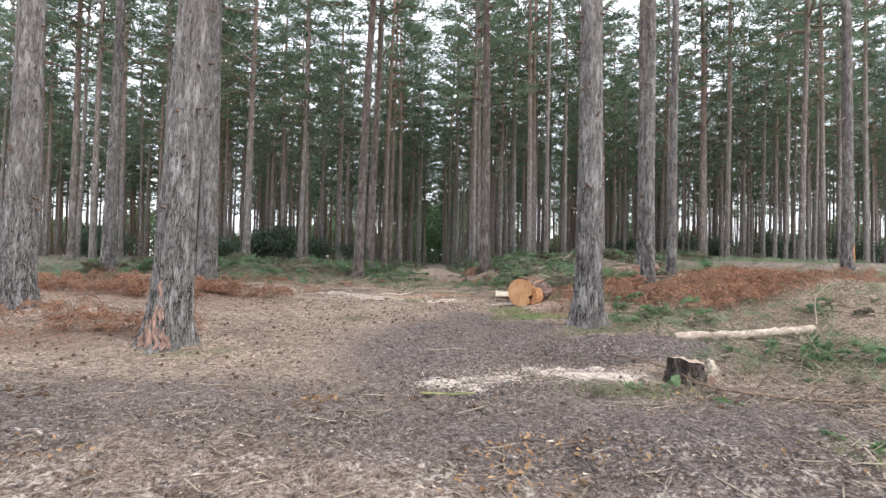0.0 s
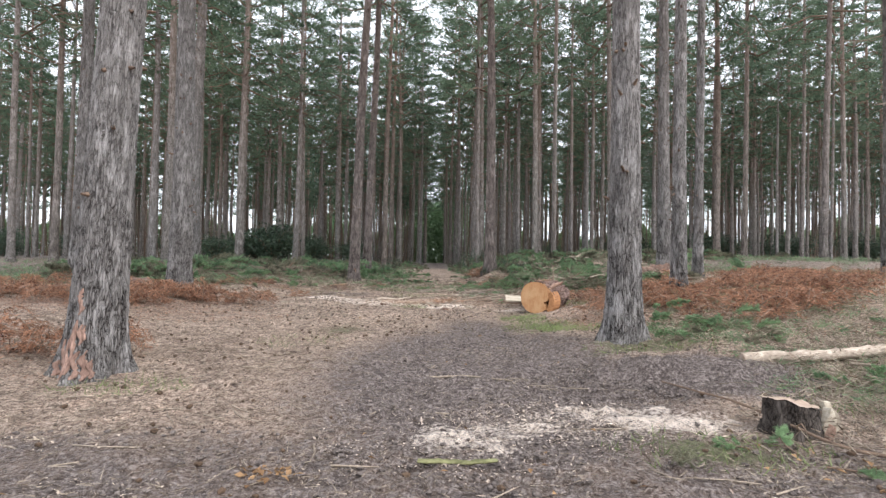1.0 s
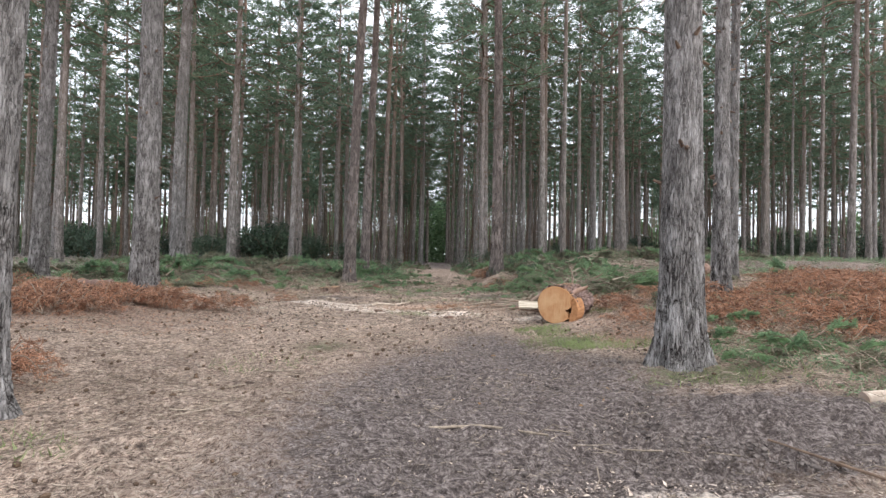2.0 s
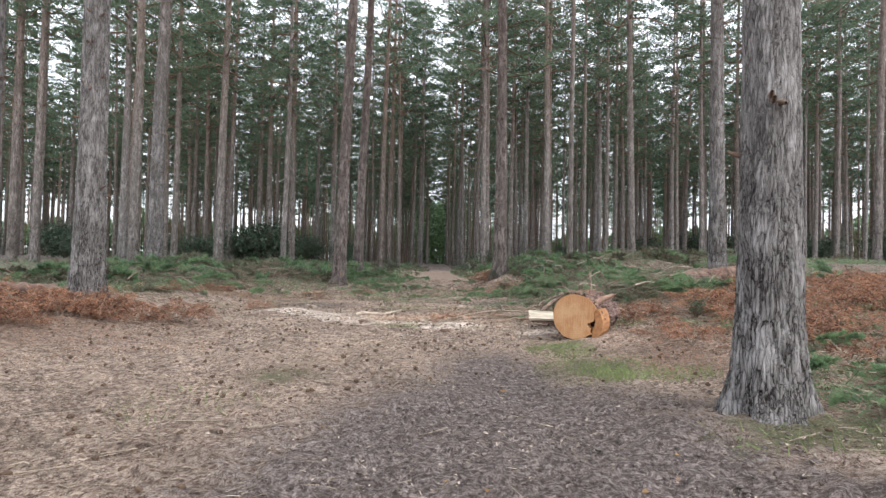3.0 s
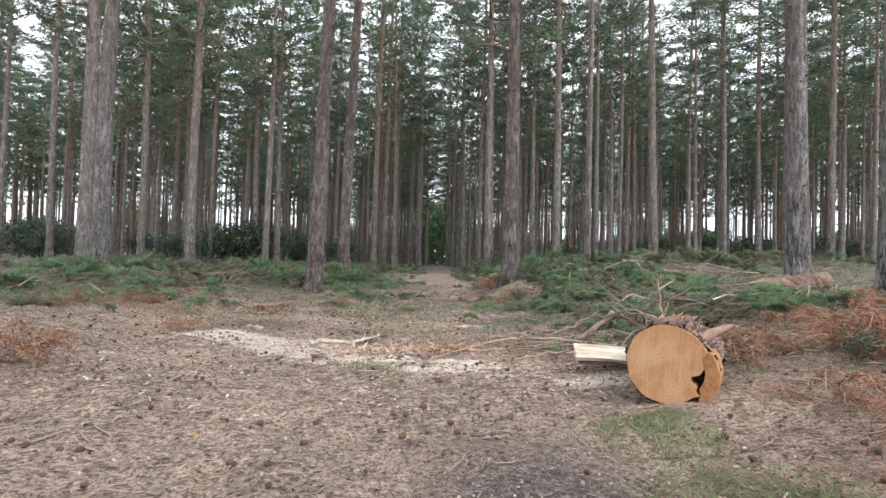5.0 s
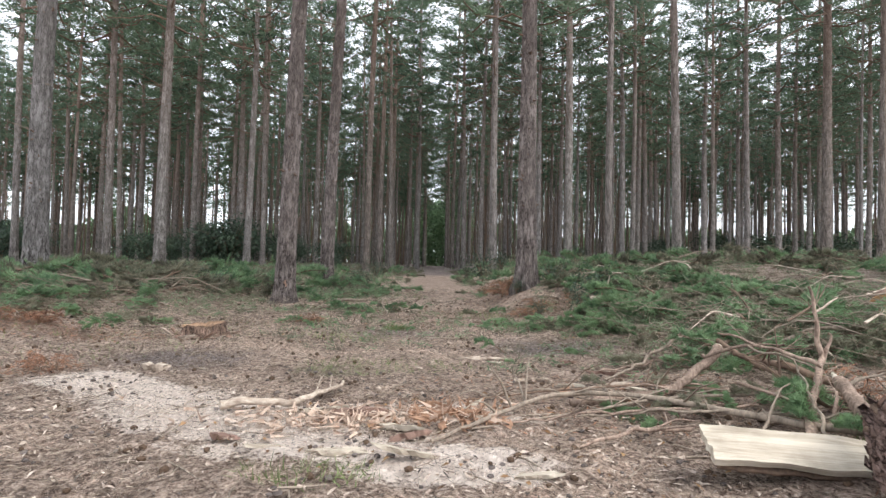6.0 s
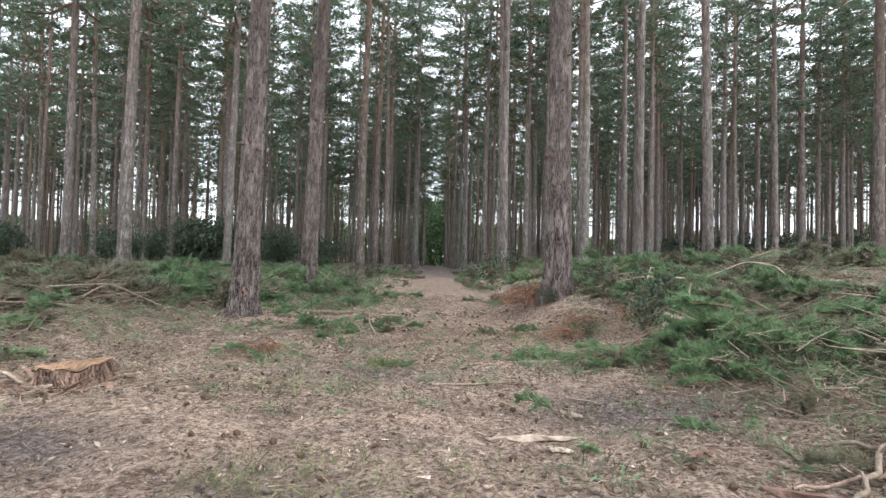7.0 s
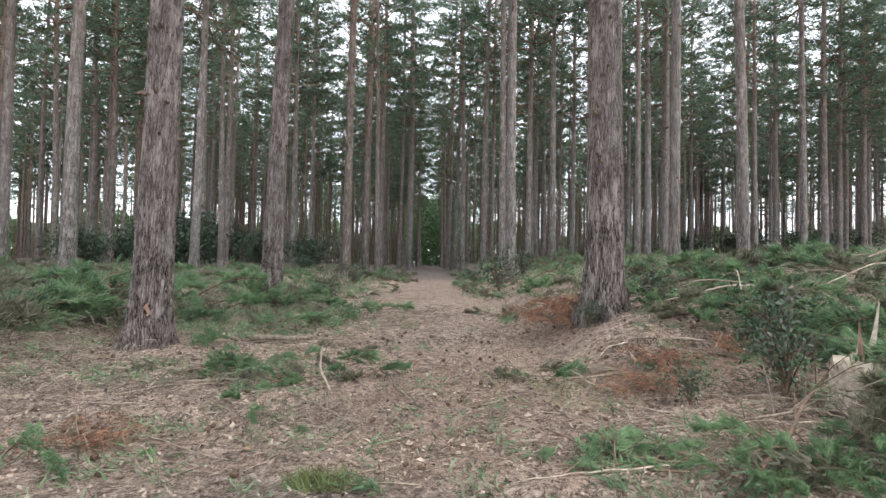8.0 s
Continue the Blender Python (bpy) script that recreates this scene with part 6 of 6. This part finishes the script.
g = Geo()
rusty = Geo()
for n in range(280):
    pile = n % 3 == 0
    p = scatter(1, (0.0 if pile else -0.55) + rng.normal() * (0.14 if pile else 0.4), 11.74 + rng.normal() * 0.1, 0.15, 0.1)[0]
    d = np.array([rng.normal(), 0.6 * rng.normal(), 0.22 * rng.normal() + 0.1])
    for q in range(3):
        (rusty if pile else g).blades([p + (0, 0, 0.02 + 0.01 * q)], [d + 0.4 * rng.normal(size=3)], rng.uniform(0.03, 0.12), rng.uniform(0.008, 0.024))
stuff("rusty_offcuts", "reddish splinters of heartwood heaped on sawdust", "offcuts", rusty, red_wood)
stuff("split_offcuts", "pale split offcuts strewn over sawdust", "offcuts", g, wood_material("orange_offcuts", (0.36, 0.225, 0.16), (0.74, 0.61, 0.50), (20, 20, 20), 0.8, 0.4))

g = Geo()
p = np.concatenate([spread(22000, -4.5, 4.5, 1.8, 7), spread(24000, -5, 4.5, 6, 13), spread(16000, -4, 3.5, 12, 20), spread(9000, -3, 2.6, 14, 17.5)])
p = p[(np.hypot((p[:, 0] - 0.4) / 1.5, (p[:, 1] - 6.0) / 2.4) > 1) | (rng.random(len(p)) < 0.3)]
u, v = lying_axes(len(p), 0.2)
g.blades(p + (0, 0, 0.012), u, rng.uniform(0.03, 0.10, len(p)), rng.uniform(0.002, 0.005, len(p)))
stuff("needle_litter", "dry tan pine needles strewn over the floor", "needles", g, dead_needle)

g = Geo()
p = np.concatenate([spread(17000, -3.2, 3.4, 1.9, 5), spread(14000, -4.5, 4, 5, 9), spread(11000, -5, 4, 9, 13), spread(20000, -4, 3.5, 13, 21), spread(9000, -3, 2.6, 14, 17.5)])
u, v = lying_axes(len(p), 0.45)
size = rng.uniform(0.004, 0.013, len(p)) * np.clip(0.5 + 0.045 * p[:, 1], 0, 1.15) * (1 + 0.7 * (rng.random(len(p)) > 0.86))
g.flakes(p + (0, 0, 0.014), u, v, size, size * rng.uniform(0.25, 0.75, len(p)), 0.3)
stuff("leaf_crumbs", "brown and tan crumbs of bark and leaf litter", "litter", g, litter_bits)

g = Geo()
p = np.concatenate([scatter(3500, -5.2, 9.6, 2.9, 1.6), scatter(1500, -4.5, 6.2, 1.8, 1.2), scatter(3600, 4.2, 10.2, 2.8, 2.0), scatter(900, 2.2, 8.9, 0.8, 0.9), scatter(2600, 4.4, 8.0, 2.0, 1.3), scatter(160, -3.0, 12.75, 0.35, 0.2), scatter(1100, -4.2, 14.1, 1.4, 0.45), scatter(500, 0.9, 18.8, 0.6, 1.6), scatter(500, 1.6, 16.8, 0.8, 0.8), scatter(600, 0.8, 12.2, 1.2, 0.8), scatter(90, -2.2, 15.6, 0.6, 0.4)])
u, v = lying_axes(len(p), 0.5)
g.flakes(p + (0, 0, 0.016), u, v, rng.uniform(0.008, 0.03, len(p)), rng.uniform(0.0015, 0.005, len(p)), 0.5)
stuff("bracken_litter", "broken rust-brown bracken pieces on the floor", "bracken litter", g, bracken_leaf)

g = Geo()
for n in range(1700):
    near = rng.random() < 0.6
    x, y = (rng.uniform(-5, 5), rng.uniform(2.2, 12)) if near else (rng.uniform(-6, 6), rng.uniform(11, 22))
    if math.hypot((x - 0.4) / 1.5, (y - 6.0) / 2.4) < 1 and rng.random() < 0.75:
        continue
    a, long = rng.random() * 6.28, rng.uniform(0.05, 0.32)
    d = np.array([math.cos(a), math.sin(a)]) * long
    pts = [(x, y), (x + d[0] * 0.5 + rng.normal() * 0.012, y + d[1] * 0.5 + rng.normal() * 0.012), (x + d[0], y + d[1])]
    w = rng.uniform(0.002, 0.006)
    g.tube([(px, py, float(gz(px, py)) + 0.012) for px, py in pts], (w, w, w * 0.5), 4, False)
stuff("twig_litter", "small dead twigs strewn over the forest floor", "twigs", g, dead_wood)

g = Geo()
ball = bmesh.new()
bmesh.ops.create_icosphere(ball, subdivisions=1, radius=1)
BALL_V, BALL_F = np.array([v.co[:] for v in ball.verts]), np.array([[v.index for v in f.verts] for f in ball.faces])
ball.free()
for n in range(900):
    x, y = rng.uniform(-4.5, 3.0), rng.uniform(3.5, 19)
    if math.hypot((x - 0.4) / 1.4, (y - 6.0) / 2.2) < 1:
        continue
    s = rng.uniform(0.009, 0.016)
    g.add(BALL_V * (1.5 * s, s, s) @ np.array(Euler((0, 0, rng.random() * 6.28)).to_matrix()) * (1 + 0.25 * rng.random((len(BALL_V), 1))) + (x, y, float(gz(x, y)) + 0.014), BALL_F)
stuff("pine_cones", "dark open pine cones lying on the litter", "pine cones", g, cone_scale)

g = Geo()
for n in range(4600):
    x, y = (rng.normal() * 0.5 + 1.9, rng.normal() * 0.3 + 5.8) if n % 5 == 0 else (rng.uniform(-4, 4), rng.uniform(1.9, 4.4)) if n % 3 else (rng.uniform(-0.6, 2.8), rng.uniform(4, 8)) if n % 2 else (rng.uniform(-3, 1.5), rng.uniform(9.4, 13))
    s = rng.uniform(0.006, 0.02)
    g.add(BALL_V * (s, s, 0.6 * s) * (1 + 0.45 * rng.normal(size=(len(BALL_V), 1)) * 0.5) + (x, y, float(gz(x, y)) + 0.004), BALL_F)
stuff("soil_clods", "dark clods of churned soil on the track", "soil", g, clod_soil)

g = Geo()
p = np.concatenate([scatter(50, 0, 3.2, 3.5, 1.3), scatter(160, 2.4, 3.2, 1.2, 1.2), scatter(90, 0.6, 2.9, 0.5, 0.25), scatter(50, 0.35, 2.5, 0.3, 0.2), scatter(40, -0.8, 3.8, 0.15, 0.1), scatter(60, -2.2, 2.6, 0.6, 0.4), scatter(60, 0, 9, 3, 3), scatter(130, 0.4, 11.6, 2.0, 0.8), scatter(70, 0, 16, 2.5, 2.5)])
u, v = lying_axes(len(p), 0.4)
g.flakes(p + (0, 0, 0.018), u, v, rng.uniform(0.01, 0.026, len(p)), rng.uniform(0.007, 0.017, len(p)), 0.5)
stuff("fallen_leaves", "orange fallen leaves on the floor", "leaves", g, autumn_leaf)

g = Geo()
for n, o in ((600, (1.2, 8.5, 0.5, 0.6)), (420, (1.25, 8.3, 0.25, 0.25)), (250, (1.75, 8.1, 0.3, 0.25)), (600, (1.12, 9.45, 0.35, 0.35)), (250, (2.0, 6.8, 0.7, 0.35)), (700, (3.7, 5.3, 1.3, 0.9)), (110, (-1.6, 7.4, 0.5, 0.5)), (160, (-0.6, 11.0, 0.3, 0.15)), (300, (1.35, 4.15, 0.6, 0.3)), (300, (2.3, 2.9, 0.3, 0.2)), (200, (-2.3, 5.25, 0.5, 0.25)), (450, (2.1, 10.9, 0.4, 0.5)), (250, (-0.5, 13.1, 0.7, 0.3)), (300, (-1.3, 17.3, 0.9, 0.8)), (420, (-0.63, 15.15, 0.14, 0.08)), (250, (0.7, 16.7, 0.6, 0.5)), (500, (-1.4, 19.5, 0.9, 1.4)), (200, (-1.1, 14.5, 0.5, 0.25)), (1800, (-5.5, 14.5, 3.5, 2.5)), (1800, (4.5, 15, 3.5, 3.5)), (450, (4.5, 7.2, 2.3, 1.4))):
    p = scatter(n, *o)
    g.blades(p, rng.normal(size=(n, 3)) * (0.6, 0.6, 0.25) + (0, 0, 0.75), rng.uniform(0.03, 0.10, n), rng.uniform(0.004, 0.008, n))
stuff("grass_tufts", "thin green grass and moss tufts", "grass", g, grass_leaf)

# low cut greenery and needles pressed into the floor, between the boughs
g = Geo()
tuft, way = [], []
for n, o in ((420, (3.0, 14.4, 1.0, 1.1)), (300, (3.5, 13.2, 0.9, 0.6)), (260, (2.4, 13.1, 0.6, 0.4)), (220, (2.0, 14.7, 0.5, 0.3)), (240, (2.6, 15.6, 0.8, 0.6)), (800, (3.4, 15.5, 2.4, 3.4)), (700, (6.5, 17, 3.5, 4.5)), (800, (-5.6, 17.5, 3.0, 3.4)), (240, (-2.0, 19.5, 0.9, 1.6)), (700, (-10, 19, 3.5, 4)), (900, (-8, 13.8, 3.5, 1.8)), (3000, (0, 23, 9, 4.2)), (3400, (0, 30, 14, 7.5)), (1800, (0, 42, 24, 8)), (60, (-1.8, 16.8, 0.9, 0.5)), (60, (0.9, 15.3, 0.6, 0.4)), (70, (-0.9, 15.0, 1.2, 1.2)), (120, (3.4, 5.6, 1.2, 0.9)), (110, (2.9, 7.3, 0.7, 0.6)), (45, (-0.3, 19, 1.3, 3.5)), (30, (-0.2, 15.8, 1.2, 1.2)), (60, (1.2, 13.4, 1.0, 0.8)), (240, (5, 9.5, 2.5, 2)), (190, (4.4, 6.9, 2.2, 1.2)), (900, (10, 18, 4, 5)), (600, (13, 26, 6, 5)), (600, (-13, 26, 6, 5))):
    p = scatter(n, *o)
    p = p[np.abs(p[:, 0] - track_x(p[:, 1])) > (rng.uniform(0.5, 2.0, len(p)) if n > 200 else 0)]
    tuft.append(p + np.stack([0 * p[:, 0], 0 * p[:, 0], rng.random(len(p)) * (0.14 if n > 200 else 0.03)], -1))
    way.append(unit(rng.normal(size=(len(p), 3)) * (1, 1, 0.3) + (0, 0, 0.25)))
tuft, way = np.concatenate(tuft), np.concatenate(way)
k = 22
wilt = (rng.random(len(tuft)) < 0.5) & ((np.hypot(tuft[:, 0], tuft[:, 1] - 10) > 5) | (tuft[:, 1] > 12))
dull = Geo()
for geo, pick in ((g, ~wilt), (dull, wilt)):
    at, to = np.repeat(tuft[pick], k, 0), np.repeat(way[pick], k, 0)
    geo.blades(at + rng.normal(size=at.shape) * (0.05, 0.05, 0.02), to + rng.normal(size=at.shape) * 0.55, rng.uniform(0.04, 0.10, len(at)), rng.uniform(0.005, 0.011, len(at)))
stuff("wilted_litter", "wilted olive-brown pine sprigs covering the floor", "brash", dull, dull_sprig)
stuff("brash_litter", "loose green pine sprigs covering the floor", "brash", g, needle_fresh)
g = Geo()
p = np.concatenate([scatter(3500, 3.6, 14.5, 2.6, 3.2), scatter(4500, -5.6, 16.5, 3.2, 3.6), scatter(1000, 1.0, 13.2, 1.2, 1.4), scatter(3000, 5, 9.5, 3, 2.5), scatter(1000, 0.4, 11.5, 2.2, 1.0), scatter(1000, -2, 14.0, 1.5, 1.2), scatter(6500, 4.2, 6.8, 2.0, 1.8), scatter(2600, 2.6, 3.6, 1.4, 1.5), scatter(2500, 10, 17, 4, 5), scatter(1500, 0, 25, 8, 5)])
u, v = lying_axes(len(p), 0.5)
lift = rng.random(len(p))[:, None] * np.where(np.abs(p[:, :1]) > 1.8, 0.12, 0.02)
short = np.where(np.abs(p[:, 0]) > 1.8, 1.0, 0.4)
g.blades(p + lift * np.array([[0, 0, 1]]) + (0, 0, 0.015), u, rng.uniform(0.04, 0.16, len(p)) * short, rng.uniform(0.003, 0.009, len(p)) * short)
stuff("dry_brash", "dry tan stalks and bark strips over the brash", "brash", g, dead_needle)

g = Geo()
for n in range(4600):
    side = n % 9
    cx, cy, rx, ry, high = ((3.2, 14.2, 1.9, 2.2, 0.38), (2.9, 13.4, 1.4, 0.8, 0.34), (5.2, 18, 3.2, 3.2, 0.35), (-5.4, 16.6, 2.6, 2.4, 0.3), (-6.8, 18.6, 2.6, 2.2, 0.3), (6, 25, 5, 5, 0.15), (-6.5, 25, 5, 5, 0.15), (-5.0, 16.6, 1.8, 1.6, 0.3), (3.2, 5.0, 1.3, 1.6, 0.02))[side]
    x, y, z = scatter(1, cx, cy, rx, ry)[0]
    z += 0.02 + high * rng.random() ** 1.6
    a, long = rng.random() * 6.28, rng.uniform(0.12, 0.45)
    d = np.array([math.cos(a), math.sin(a), rng.normal() * 0.3]) * long
    w = rng.uniform(0.0015, 0.0042)
    end = np.array([x, y, z]) + d
    end[2] = max(end[2], float(gz(end[0], end[1])) + 0.02)
    mid_point = (np.array([x, y, z]) + end) / 2 + rng.normal(size=3) * 0.08 * long
    g.tube([(x, y, z), mid_point, end], (w, w * 0.8, w * 0.4), 4, False)
stuff("brash_twigs", "tangle of bare pale twigs in the brash", "twigs", g, dead_wood)
boughs.done(), ferns.done(), shrubs.done(), saplings.done()
